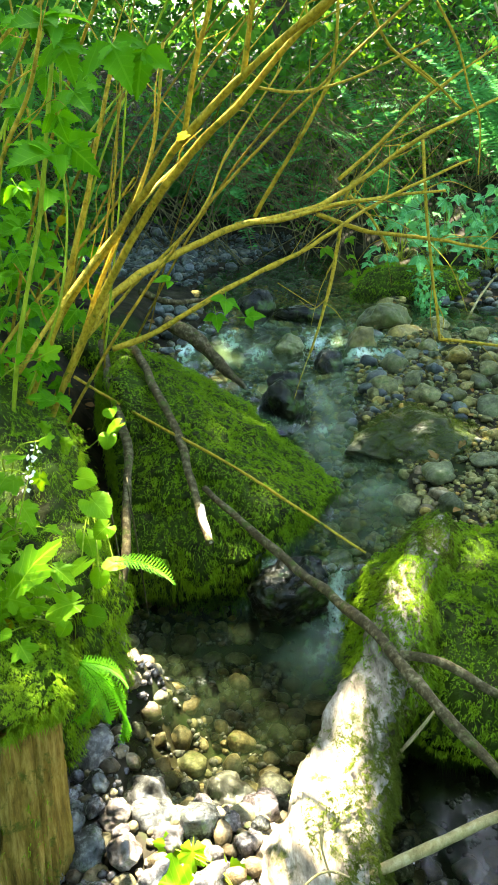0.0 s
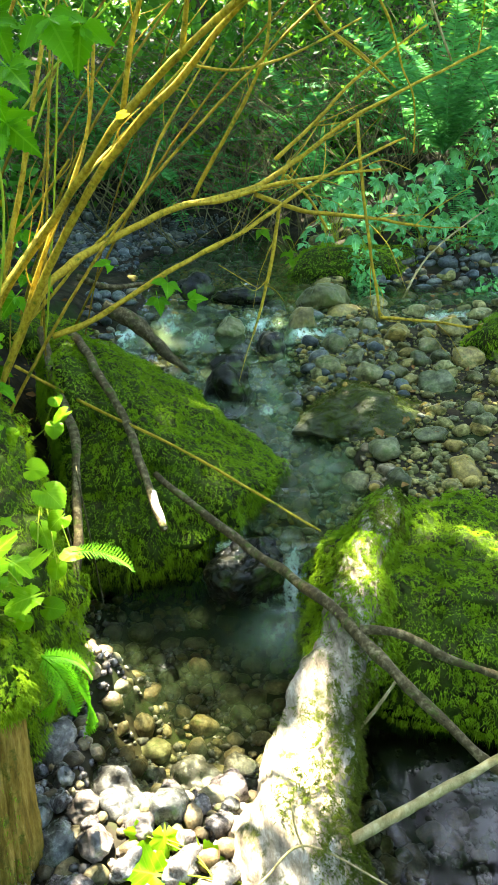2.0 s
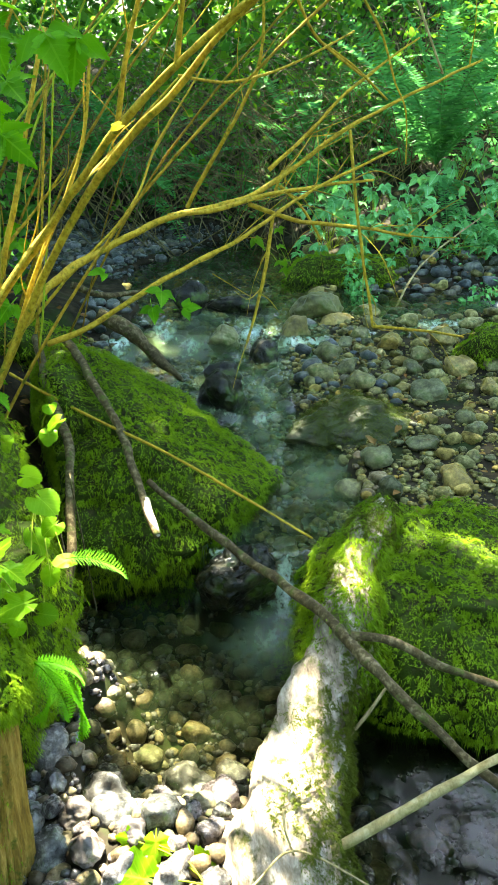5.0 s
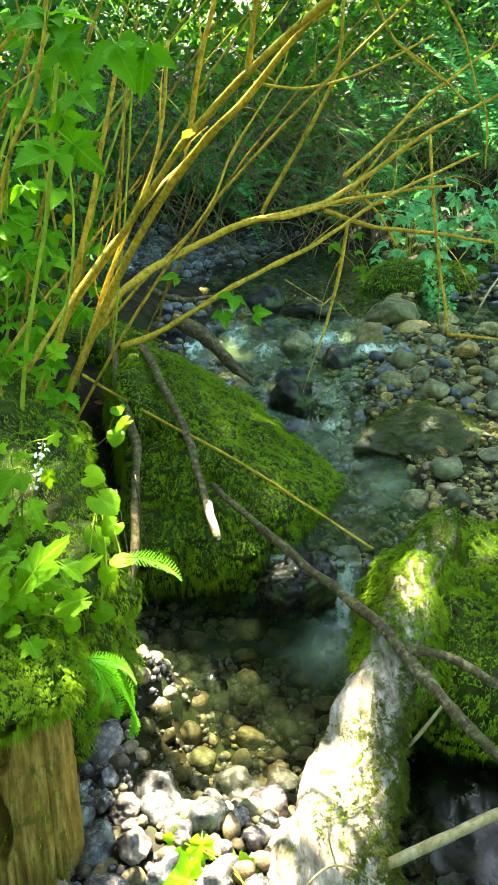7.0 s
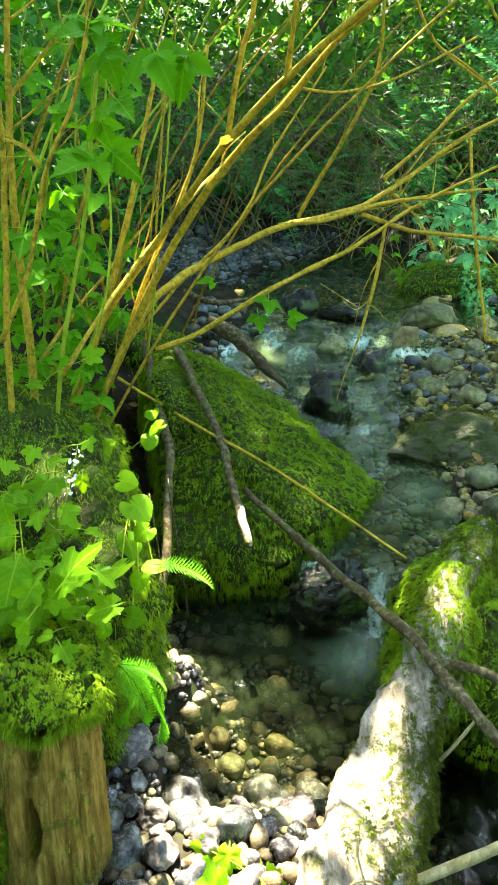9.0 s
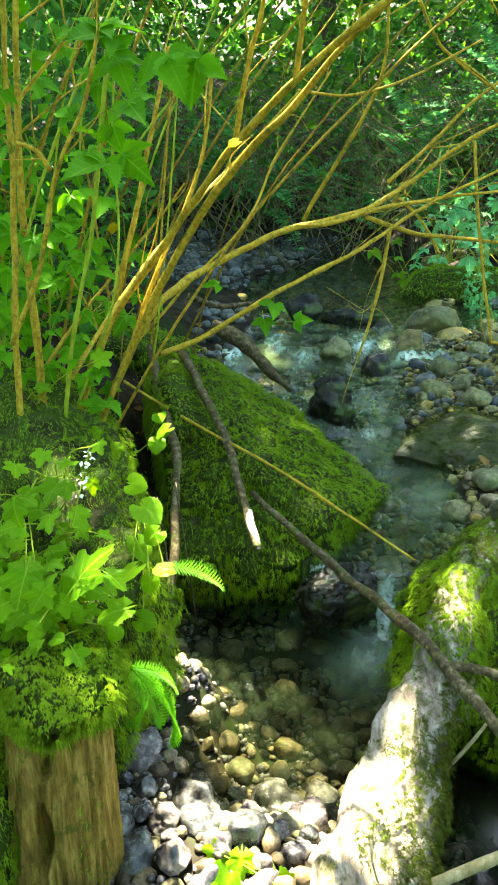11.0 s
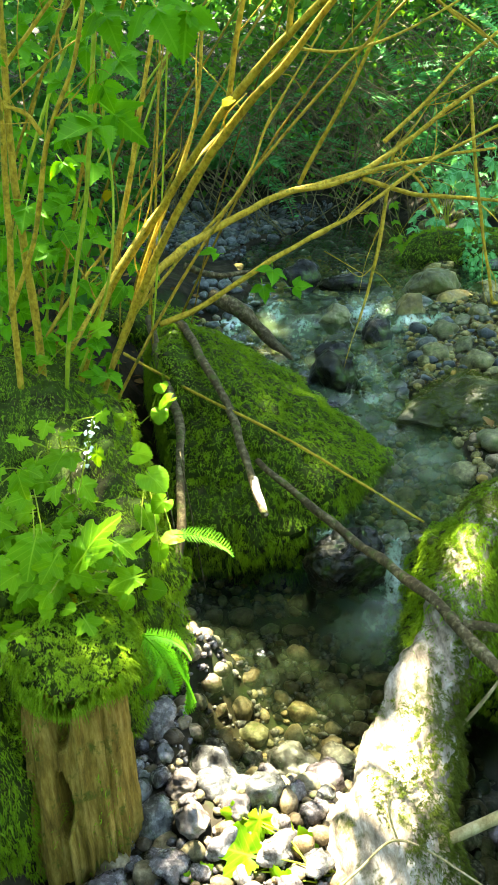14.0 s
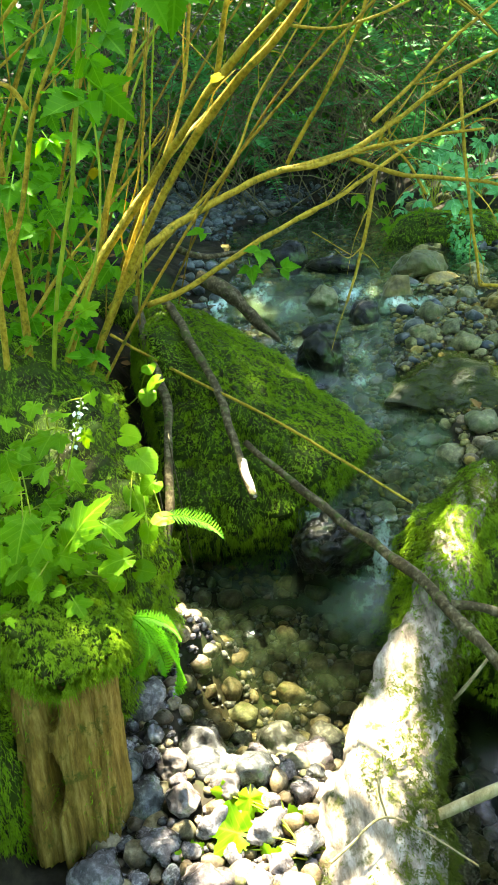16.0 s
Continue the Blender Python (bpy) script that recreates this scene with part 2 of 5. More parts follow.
# Dark ends of the next two stand in for shade between leaves.
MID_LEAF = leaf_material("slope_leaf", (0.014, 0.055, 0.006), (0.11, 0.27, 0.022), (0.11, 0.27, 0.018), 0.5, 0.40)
SHADE_TONED_LEAF = leaf_material("shade_toned_leaf", (0.008, 0.038, 0.006), (0.065, 0.21, 0.026), (0.06, 0.21, 0.02), 0.4, 0.40)
# Darkened leaf for the unseen crowns and woods, to cut bounced light.
SHADING_LEAF = leaf_material("shading_leaf", (0.02, 0.08, 0.012), (0.04, 0.13, 0.02), (0.03, 0.12, 0.012), 0.5, 0.4)
# The bluish cast of shade is put into this green.
COOL_SHADE_LEAF = leaf_material("cool_shade_leaf", (0.05, 0.23, 0.06), (0.20, 0.52, 0.17), (0.14, 0.44, 0.10), 0.3, 0.35, True)
# Sunlight put into the colour: paler and yellower than the shade leaf.
SUN_TONED_LEAF = leaf_material("sun_toned_leaf", (0.06, 0.19, 0.008), (0.12, 0.28, 0.012), (0.19, 0.38, 0.012), 0.45, 0.55)
FERN_LEAF = leaf_material("fern_frond", (0.035, 0.16, 0.045), (0.09, 0.32, 0.09), (0.10, 0.34, 0.07), 0.45, 0.4)
YELLOW_LEAF = leaf_material("yellow_leaf", (0.20, 0.16, 0.0008), (0.26, 0.21, 0.001), (0.26, 0.21, 0.0005), 0.9, 0.4)
LOG_MOSS = leaf_material("log_moss", (0.03, 0.042, 0.006), (0.125, 0.15, 0.018), (0.08, 0.11, 0.006), 0.8, 0.25, clumps=30)
STEM = bark_material("shrub_bark", (0.07, 0.045, 0.006), (0.30, 0.20, 0.022), (0.46, 0.32, 0.045), 95, (1, 1, 0.8), 0.6, (0.10, 0.12, 0.01), 0.54, True)
GOLD_STEM = bark_material("golden_bark", (0.10, 0.062, 0.007), (0.37, 0.255, 0.022), (0.54, 0.40, 0.05), 95, (1, 1, 0.8), 0.6, (0.11, 0.12, 0.01), 0.56)
TWIG = bark_material("twig_bark", (0.03, 0.03, 0.012), (0.11, 0.10, 0.042), (0.28, 0.25, 0.12), 40, (1, 1, 0.3), 0.8)
GREEN_STEM = bark_material("green_cane", (0.13, 0.18, 0.012), (0.24, 0.31, 0.020), (0.36, 0.42, 0.04), 60, (1, 1, 0.6), 0.5)
STICK = bark_material("dead_stick", (0.015, 0.011, 0.006), (0.075, 0.058, 0.026), (0.28, 0.23, 0.13), 70, (1, 1, 0.8), 0.7, (0.06, 0.08, 0.015), 0.55)
PALE_STICK = bark_material("pale_stick", (0.10, 0.075, 0.025), (0.30, 0.245, 0.11), (0.52, 0.45, 0.26), 60, (1, 1, 0.6), 0.6, (0.14, 0.15, 0.03), 0.6)
BARE_WOOD = bark_material("bare_wood", (0.28, 0.23, 0.16), (0.48, 0.42, 0.33), (0.62, 0.56, 0.46), 70, (1, 1, 0.2), 0.7)
LOG_BARK = bark_material("log_bark", (0.030, 0.021, 0.013), (0.25, 0.205, 0.15), (0.60, 0.54, 0.46), 46, (1, 0.30, 1), 0.8, (0.055, 0.06, 0.016), 0.54)
STUMP_WOOD = bark_material("rotten_wood", (0.035, 0.020, 0.005), (0.21, 0.135, 0.026), (0.44, 0.31, 0.085), 70, (1, 1, 0.14), 0.8, (0.075, 0.085, 0.012), 0.55)
TRUNK = bark_material("tree_bark", (0.02, 0.016, 0.01), (0.06, 0.05, 0.03), (0.12, 0.10, 0.06), 14, (1, 1, 0.25), 0.85, (0.04, 0.07, 0.015), 0.58)


# ---- the ground, one sheet ----
EDGE_Y = (0.3, 0.9, 1.15, 1.45, 1.58, 1.64, 1.85, 2.1, 2.4, 2.6, 2.95, 3.3, 3.6, 4.1, 4.6, 5.2, 5.7)
EDGE_L = (-0.24, -0.24, -0.26, -0.32, -0.32, -0.32, -0.30, -0.2, 0.0, -0.12, -0.32, -0.27, -0.2, -0.3, -0.3, 0.0, 0.3)
EDGE_R = (1.3, 1.3, 1.2, 1.0, 0.6, 0.42, 0.5, 0.5, 0.42, 0.42, 0.42, 0.5, 0.62, 0.78, 0.85, 0.8, 0.5)
LEVEL_Y = (0.0, 1.56, 1.61, 1.64, 2.25, 2.42, 2.50, 2.68, 2.95, 3.06, 3.18, 3.24, 3.42, 6.0)
LEVEL_Z = (0.24, 0.242, 0.31, 0.365, 0.382, 0.395, 0.420, 0.437, 0.45, 0.465, 0.475, 0.498, 0.52, 0.525)


def water_level(x, y):
    """The small fall lies further back where the pool reaches in under the boulder."""
    back = np.clip((0.04 - x) / 0.09, 0, 1)
    back = 0.42 * back * back * (3 - 2 * back)
    return np.where(y < 2.25, np.interp(np.minimum(y - back, 2.25), LEVEL_Y, LEVEL_Z), np.interp(y, LEVEL_Y, LEVEL_Z))


def ground(x, y):
    """The height of the ground at the arrays x, y."""
    x, y = np.asarray(x, float), np.asarray(y, float)
    p = np.stack([x, y, np.zeros_like(x)], -1).reshape(-1, 3)
    rough = fractal(p, 2.2, 3, 5).reshape(x.shape)
    lump = fractal(p, 0.35, 8, 3).reshape(x.shape)
    w = water_level(x, y)
    wob = 0.06 * fractal(p, 3.0, 21, 3).reshape(x.shape)
    left = np.interp(y, EDGE_Y, EDGE_L) - x + wob
    right = x - np.interp(y, EDGE_Y, EDGE_R) + wob
    out = np.maximum(left, right)
    h = w - 0.11 * np.clip(-out / 0.14, 0, 1) ** 0.7 * np.where(y < 1.6, 1.0, 0.75)
    # shore of stones in front of the pool
    shore = np.clip((1.15 - y) / 0.20, 0, 1) * np.clip((0.22 - x) / 0.2, 0, 1)
    h = np.maximum(h, 0.24 - 0.11 + 0.15 * shore)
    h = h + 0.125 * np.exp(-((x + 0.24) / 0.11) ** 2 - ((y - 1.36) / 0.09) ** 2)
    h = h - 0.09 * np.clip((x - 0.26) / 0.1, 0, 1) * np.clip((1.3 - y) / 0.1, 0, 1) * np.clip((1.1 - x) / 0.1, 0, 1)
    h = h - 0.26 * np.exp(-((x + 0.42) / 0.13) ** 2 - ((y - 0.70) / 0.11) ** 2)
    # left bank
    rise = np.interp(y, (0.3, 0.8, 1.0, 1.5, 2.4, 3.2, 4.0, 5.0), (0.15, 0.18, 0.34, 0.40, 0.34, 0.26, 0.10, 0.06))
    steep = np.interp(y, (0.3, 1.5, 2.6, 4.0), (0.10, 0.12, 0.16, 0.4))
    foot = np.interp(y, (0.3, 1.0, 1.4, 1.7, 2.1, 2.6, 3.2, 4.0), (-0.44, -0.44, -0.42, -0.44, -0.46, -0.5, -0.45, -0.4)) - x + wob
    h = np.where(left > 0, w + 0.02 + rise * (1 - np.exp(-np.maximum(foot, 0) / steep)) + 0.10 * np.maximum(left - 0.6, 0), h)
    # right bank: a low bar of cobbles, then the foot of the slope
    bar = 0.015 + 0.03 * (1 - np.exp(-np.maximum(right, 0) / 0.3))
    slope = 0.33 * np.maximum(np.minimum(y - 3.75, x - 0.45 + 0.0 * y), 0) + 0.22 * np.maximum(x - 1.75, 0)
    h = np.where((right > 0) & (right >= left), np.where(y > 1.55, np.where(y > 3.4, 0.42, np.maximum(w - 0.02, 0.385)), w) + bar + slope, h)
    # hillside behind
    back = np.maximum(y - 5.5, 0)
    h = h + 0.19 * back / (1 + 0.004 * back) + 0.008 * back * np.abs(x) / (1 + 0.03 * np.abs(x) * back / 10 + 0.02 * back)
    h = h + 0.05 * rough * np.clip(0.3 + np.abs(out), 0, 1.5) + 0.5 * lump * np.clip((np.hypot(x, y - 2) - 3.0) / 4, 0, 1)
    return np.minimum(h, 9.0)


def on_ground(x, y, up=0.0):
    return (x, y, float(ground(np.array([x]), np.array([y]))[0]) + up)


def spread(lo, hi, step, far):
    mid = np.arange(lo, hi, step)
    grow = np.cumsum(step * 1.22 ** np.arange(1, 42))
    grow = grow[grow < far]
    return np.concatenate([lo - grow[::-1], mid, hi + grow])


gx, gy = spread(-1.6, 2.4, 0.03, 300), spread(0.2, 6.0, 0.03, 300)
GX, GY = np.meshgrid(gx, gy)
gv = np.stack([GX, GY, ground(GX, GY)], -1).reshape(-1, 3)
cols = len(gx)
gi = (np.arange(len(gy) - 1)[:, None] * cols + np.arange(cols - 1)).ravel()
gf = np.stack([gi, gi + 1, gi + cols + 1, gi + cols], 1)
thing("ground", mesh_from("ground", gv, gf, SOIL), "dark damp forest soil with moss patches along the creek", "ground", kind="structure")


# ---- water ----
def water_material():
    m, n, b = material("creek_water")
    n.nodes.remove(b)
    at = n.nodes.new("ShaderNodeAttribute")
    at.attribute_name = "foam"
    clear = n.nodes.new("ShaderNodeBsdfTransparent")
    deep = n.nodes.new("ShaderNodeAttribute")
    deep.attribute_name = "depth"
    n.links.new(ramp(n, deep.outputs["Fac"], (0.0, (0.88, 0.92, 0.84)), (0.5, (0.58, 0.61, 0.47)), (0.85, (0.16, 0.19, 0.13))), clear.inputs[0])
    milky = n.nodes.new("ShaderNodeBsdfPrincipled")
    n.links.new(ramp(n, at.outputs["Fac"], (0.08, (0.055, 0.082, 0.032)), (0.3, (0.15, 0.215, 0.11)), (0.55, (0.32, 0.43, 0.32)), (0.8, (0.70, 0.77, 0.73))), milky.inputs["Base Color"])
    milky.inputs["Roughness"].default_value = 0.9
    milky.inputs["Specular IOR Level"].default_value = 0.0
    streak = noisy(n, 46, 8, 0.72, stretch=(1, 0.4, 1))
    dull = n.nodes.new("ShaderNodeAttribute")
    dull.attribute_name = "murk"
    both = n.nodes.new("ShaderNodeMath")
    both.operation = "ADD"
    n.links.new(at.outputs["Fac"], both.inputs[0])
    n.links.new(dull.outputs["Fac"], both.inputs[1])
    amount = n.nodes.new("ShaderNodeMath")
    amount.operation, amount.use_clamp = "MULTIPLY", True
    n.links.new(both.outputs[0], amount.inputs[0])
    n.links.new(ramp(n, streak, (0.40, (0.25, 0.25, 0.25)), (0.60, (1.15, 1.15, 1.15))), amount.inputs[1])
    body = n.nodes.new("ShaderNodeMixShader")
    n.links.new(amount.outputs[0], body.inputs[0])
    n.links.new(clear.outputs[0], body.inputs[1])
    n.links.new(milky.outputs[0], body.inputs[2])
    gloss = n.nodes.new("ShaderNodeBsdfGlossy")
    gloss.inputs["Roughness"].default_value = 0.03
    fres = node(n, "ShaderNodeFresnel", IOR=1.33)
    bm1 = node(n, "ShaderNodeBump", Strength=0.40, Distance=0.012)
    calm = n.nodes.new("ShaderNodeAttribute")
    calm.attribute_name = "calm"
    n.links.new(mixed(n, calm.outputs["Fac"], noisy(n, 26, 5, 0.6, stretch=(1, 0.6, 1)), ramp(n, noisy(n, 9, 4, 0.5, stretch=(0.5, 1.7, 1)), (0.0, (0, 0, 0)), (1.0, (0.8, 0.8, 0.8)))), bm1.inputs["Height"])
    n.links.new(bm1.outputs[0], gloss.inputs["Normal"])
    n.links.new(bm1.outputs[0], fres.inputs["Normal"])
    top = n.nodes.new("ShaderNodeMixShader")
    n.links.new(fres.outputs[0], top.inputs[0])
    n.links.new(body.outputs[0], top.inputs[1])
    n.links.new(gloss.outputs[0], top.inputs[2])
    n.links.new(top.outputs[0], n.nodes["Material Output"].inputs[0])
    return m


wx, wy = np.arange(-0.75, 1.5, 0.014), np.arange(0.3, 5.9, 0.014)
WX, WY = np.meshgrid(wx, wy)
wp = np.stack([WX, WY, 0 * WX], -1).reshape(-1, 3)
skew = (0.45 * fractal(wp, 4.5, 40, 3)).reshape(WX.shape) * np.interp(WY, (1.8, 2.2), (0.25, 1.0))
WZ = water_level(WX, WY + skew * 0.8)
fall = np.clip(np.gradient(WZ, axis=0) / 0.014 / 0.5, 0, 1)
lively = np.interp(WY, (0.3, 1.2, 1.5, 1.75, 2.3, 2.5, 3.4, 3.5, 6), (0.15, 0.2, 1.0, 0.6, 0.8, 1.2, 1.2, 0.25, 0.2))
WZ = WZ + lively.ravel().reshape(WX.shape) * 0.019 * fractal(wp * (1, 0.6, 1), 17, 50, 4).reshape(WX.shape)
near_fall = 1.3 * np.exp(-((WY - 1.46) / 0.13) ** 2 - ((WX - 0.17) / 0.11) ** 2) + 0.45 * np.exp(-((WY - 1.66) / 0.09) ** 2 - ((WX - 0.02) / 0.06) ** 2)
riffle = np.clip(2.2 * smooth_noise(wp * (1, 0.5, 1), 11, 61).reshape(WX.shape) - 0.55, 0, 1.4)
chute = 0.50 * np.exp(-((WY - 1.60) / 0.06) ** 2 - ((WX - 0.225) / 0.035) ** 2) + 0.4 * np.exp(-((WY - 1.74) / 0.06) ** 2 - ((WX - 0.01) / 0.04) ** 2)
foam = np.clip(chute + fall * 0.24 * riffle * np.clip((WX - 0.05 + np.maximum(WY - 2.2, 0)) / 0.05, 0, 1) + 0.32 * near_fall + riffle * np.interp(WY, (0.3, 1.6, 1.7, 2.0, 2.4, 2.6, 3.3, 3.42, 3.6), (0, 0, 0.10, 0.12, 0.20, 0.18, 0.22, 0.10, 0.0)), 0, 0.95)
calm = np.interp(WY, (0.3, 1.3, 1.5, 3.4, 3.6, 6.0), (0.7, 0.5, 0.0, 0.0, 1.0, 1.0))
depth_ok = ((WZ > ground(WX, WY) - 0.05) & ((WX > -0.29) | (WY > 1.0))).ravel()
wv = np.stack([WX, WY, WZ], -1).reshape(-1, 3)
cols = len(wx)
wi = (np.arange(len(wy) - 1)[:, None] * cols + np.arange(cols - 1)).ravel()
wf = np.stack([wi, wi + 1, wi + cols + 1, wi + cols], 1)
wf = wf[depth_ok[wf].all(1)]
used = np.unique(wf)
remap = np.zeros(len(wv), int)
remap[used] = np.arange(len(used))
water_me = mesh_from("water", wv[used], remap[wf], water_material())
da = water_me.attributes.new("depth", "FLOAT", "POINT")
da.data.foreach_set("value", np.clip((WZ - ground(WX, WY)) / 0.22, 0, 1).ravel()[used].astype(np.float32))
ma = water_me.attributes.new("murk", "FLOAT", "POINT")
ma.data.foreach_set("value", np.interp(WY, (0.3, 1.1, 1.4, 1.62, 1.75, 3.4, 3.6, 6.0), (0.02, 0.03, 0.10, 0.22, 0.40, 0.40, 0.18, 0.14)).ravel()[used].astype(np.float32))
ca = water_me.attributes.new("calm", "FLOAT", "POINT")
ca.data.foreach_set("value", calm.ravel()[used].astype(np.float32))
fa = water_me.attributes.new("foam", "FLOAT", "POINT")
fa.data.foreach_set("value", foam.ravel()[used].astype(np.float32))
thing("water", water_me, "clear shallow creek water with small rapids and pools", "water", kind="structure")


# ---- boulders ----
FOOTPRINTS = [(-0.15, 2.05, 0.36), (0.62, 1.45, 0.36), (0.14, 2.6, 0.11), (0.55, 2.38, 0.20), (0.95, 4.25, 0.25), (1.45, 2.95, 0.22), (0.62, 3.45, 0.11), (0.48, 3.22, 0.08), (0.72, 3.36, 0.09)]
def boulder(name, at, radii, turn, seed, mat, label, level=5, amp=0.25, facets=7, category="boulder", rough=0.03):
    v, f = stone_verts(level, radii, seed, amp, facets, rough)
    v = turned(v, *turn)
    ob = thing(name, mesh_from(name, v, f, mat), label, category)
    ob.location = at
    return ob, v, f


def faceted(name, at, facets, seed, mat, label, level=6, sharp=13, amp=0.035, rough=0.022, category="boulder"):
    """A boulder bounded by broad facets (a direction and a distance from the middle), with rounded edges and an uneven skin."""
    d, f = BALLS[level]
    n = np.array(facets)[:, :3]
    n = n / np.linalg.norm(n, axis=1, keepdims=True)
    reach = (np.maximum(d @ n.T, 0) / np.array(facets)[:, 3]) ** sharp
    v = d * (reach.sum(1) ** (-1 / sharp))[:, None]
    v = v * 1.03 + d * (fractal(v, 4, seed, 3) * amp * 2 + fractal(v, 22, seed + 7, 3) * rough * 2)[:, None]
    ob = thing(name, mesh_from(name, v, f, mat), label, category)
    ob.location = at
    return ob, v, f


def mossy(ob, v, f, count, length, seed, keep=None, width=0.0028, droop=0.8, mat=None):
    r = np.random.default_rng(seed)
    p, n = surface_points(v, f, count, r, keep)
    tuft = 1.5 * smooth_noise(p, 24, seed + 2) + smooth_noise(p, 55, seed) + 0.5 * smooth_noise(p, 140, seed + 1)
    full = r.random(len(p)) < np.clip((tuft - 0.75) * 1.5, 0.45, 1)
    p, n, tuft = p[full], n[full], tuft[full]
    p = p + n * (0.017 * (tuft - 0.80))[:, None]
    bv, bf = blades(p, n, length, width, droop, r)
    part("moss", mesh_from("moss", bv, bf, mat or MOSS_LEAF), ob, "thick green moss", "stuff")


ob, v, f = faceted("boulder", (-0.15, 2.05, 0.45), ((0.47, 0.05, 0.88, 0.137), (0.06, -0.67, 0.74, 0.219), (0.00, -0.80, -0.60, 0.378), (0.81, -0.36, -0.46, 0.334), (-0.97, -0.24, 0.10, 0.244), (-0.60, 0.00, 0.80, 0.342), (0.00, 0.98, 0.20, 0.471), (0.00, 0.00, -1.00, 0.270), (0.75, 0.55, 0.35, 0.290), (0.31, -0.94, 0.10, 0.379)), 11, MOSS_ROCK, "large wedge-shaped boulder covered in thick green moss beside the pool")
mossy(ob, v, f, 260000, 0.0115, 3, lambda p, n: np.clip(2.0 * smooth_noise(p, 30, 4) - 0.15 + n[:, 2] * 0.5, 0, 1), 0.0020)
mossy(ob, v, f, 42000, 0.016, 13, lambda p, n: ((n[:, 2] < 0.35) & (n[:, 2] > -0.8)) * np.clip(2.2 * smooth_noise(p, 18, 6) - 0.4, 0, 1), 0.0019, 2.2)
ob, v, f = faceted("boulder", (0.62, 1.45, 0.29), ((0.08, -0.03, 1.00, 0.138), (0.00, -0.66, 0.75, 0.221), (-0.05, -0.99, -0.10, 0.327), (0.00, -0.60, -0.80, 0.206), (-0.86, -0.50, 0.10, 0.380), (-0.96, 0.10, 0.25, 0.354), (-0.60, 0.70, 0.40, 0.329), (0.00, 0.91, 0.41, 0.291), (0.96, 0.00, 0.29, 0.458), (0.62, -0.78, 0.10, 0.392), (0.00, 0.00, -1.00, 0.210)), 23, MOSS_ROCK, "broad flat-topped boulder with moss over its top and sides")
mossy(ob, v, f, 340000, 0.0105, 4, lambda p, n: np.clip(1.5 * smooth_noise(p, 7, 14) + 1.2 * smooth_noise(p, 34, 15) - 0.25, 0, 1), 0.0021)
mossy(ob, v, f, 46000, 0.016, 14, lambda p, n: ((n[:, 2] < 0.3) & (n[:, 2] > -0.8)) * np.clip(2.2 * smooth_noise(p, 16, 7) - 0.4, 0, 1), 0.0019, 2.2)
ob, v, f = boulder("boulder", (0.13, 2.60, 0.43), (0.115, 0.11, 0.13), (20, -18, 30), 31, WET_ROCK, "dark wet rock standing in the rapid", 5, 0.16, 26)
ob, v, f = boulder("boulder", (0.55, 2.38, 0.385), (0.24, 0.20, 0.115), (-5, 3, 20), 35, FLAT_ROCK, "flat olive rock lying at the water's edge", 6, 0.18, 8, "boulder", 0.05)
mossy(ob, v, f, 90000, 0.006, 15, lambda p, n: np.clip(2.4 * smooth_noise(p, 13, 8) - 0.45, 0, 1), 0.0014, mat=LOG_MOSS)
boulder("boulder", (0.14, 2.80, 0.46), (0.075, 0.06, 0.045), (0, 0, 20), 32, WET_ROCK, "small dark wet rock in the rapid", 4, 0.2, 7)
boulder("boulder", (0.17, 3.20, 0.48), (0.082, 0.08, 0.075), (0, 0, 10), 44, BANK_ROCK, "pale-topped wet rock in the rapid", 5, 0.14, 20)
boulder("boulder", (0.61, 3.45, 0.54), (0.125, 0.09, 0.09), (0, 10, 10), 45, BANK_ROCK, "olive grey boulder at the head of the rapid", 5, 0.16, 16)
boulder("boulder", (0.49, 3.22, 0.48), (0.08, 0.07, 0.10), (10, 20, 40), 46, BANK_ROCK, "angular olive boulder beside the rapid", 5, 0.16, 26)
boulder("boulder", (0.69, 3.36, 0.49), (0.095, 0.07, 0.06), (0, -12, 10), 52, BANK_ROCK, "smooth oval boulder beside the rapid", 4, 0.12, 4)
boulder("boulder", (0.33, 3.02, 0.47), (0.07, 0.06, 0.06), (0, 0, 60), 53, WET_ROCK, "wet brown rock at the rapid's edge", 4, 0.25, 9)
boulder("boulder", (0.89, 3.55, 0.47), (0.10, 0.08, 0.06), (0, 0, 5), 54, BANK_ROCK, "pale flat stone behind the boulders", 4, 0.2, 8)
ob, v, f = boulder("boulder", (0.28, 3.62, 0.53), (0.16, 0.08, 0.06), (0, 0, 0), 47, WET_ROCK, "dark wet ledge rock across the creek", 5, 0.16, 18)
ob, v, f = boulder("boulder", (0.04, 3.60, 0.57), (0.09, 0.09, 0.085), (0, 0, 0), 48, WET_ROCK, "dark wet rock at the creek's edge", 4, 0.2, 7)
ob, v, f = boulder("boulder", (0.115, 1.61, 0.300), (0.115, 0.10, 0.105), (0, 0, 20), 49, WET_ROCK, "dark wet rock under the small waterfall", 6, 0.16, 16, "boulder", 0.06)
ob, v, f = boulder("boulder", (1.00, 4.22, 0.50), (0.38, 0.28, 0.15), (0, 0, 0), 50, MOSS_ROCK, "mossy boulder under leafy shrubs", 4, 0.2, 5)
mossy(ob, v, f, 30000, 0.016, 5, width=0.003)
ob, v, f = boulder("boulder", (1.42, 2.84, 0.45), (0.32, 0.18, 0.18), (0, 0, -5), 51, MOSS_ROCK, "low bank rock thick with bright moss", 4, 0.1, 4)
mossy(ob, v, f, 60000, 0.012, 6, width=0.0022)


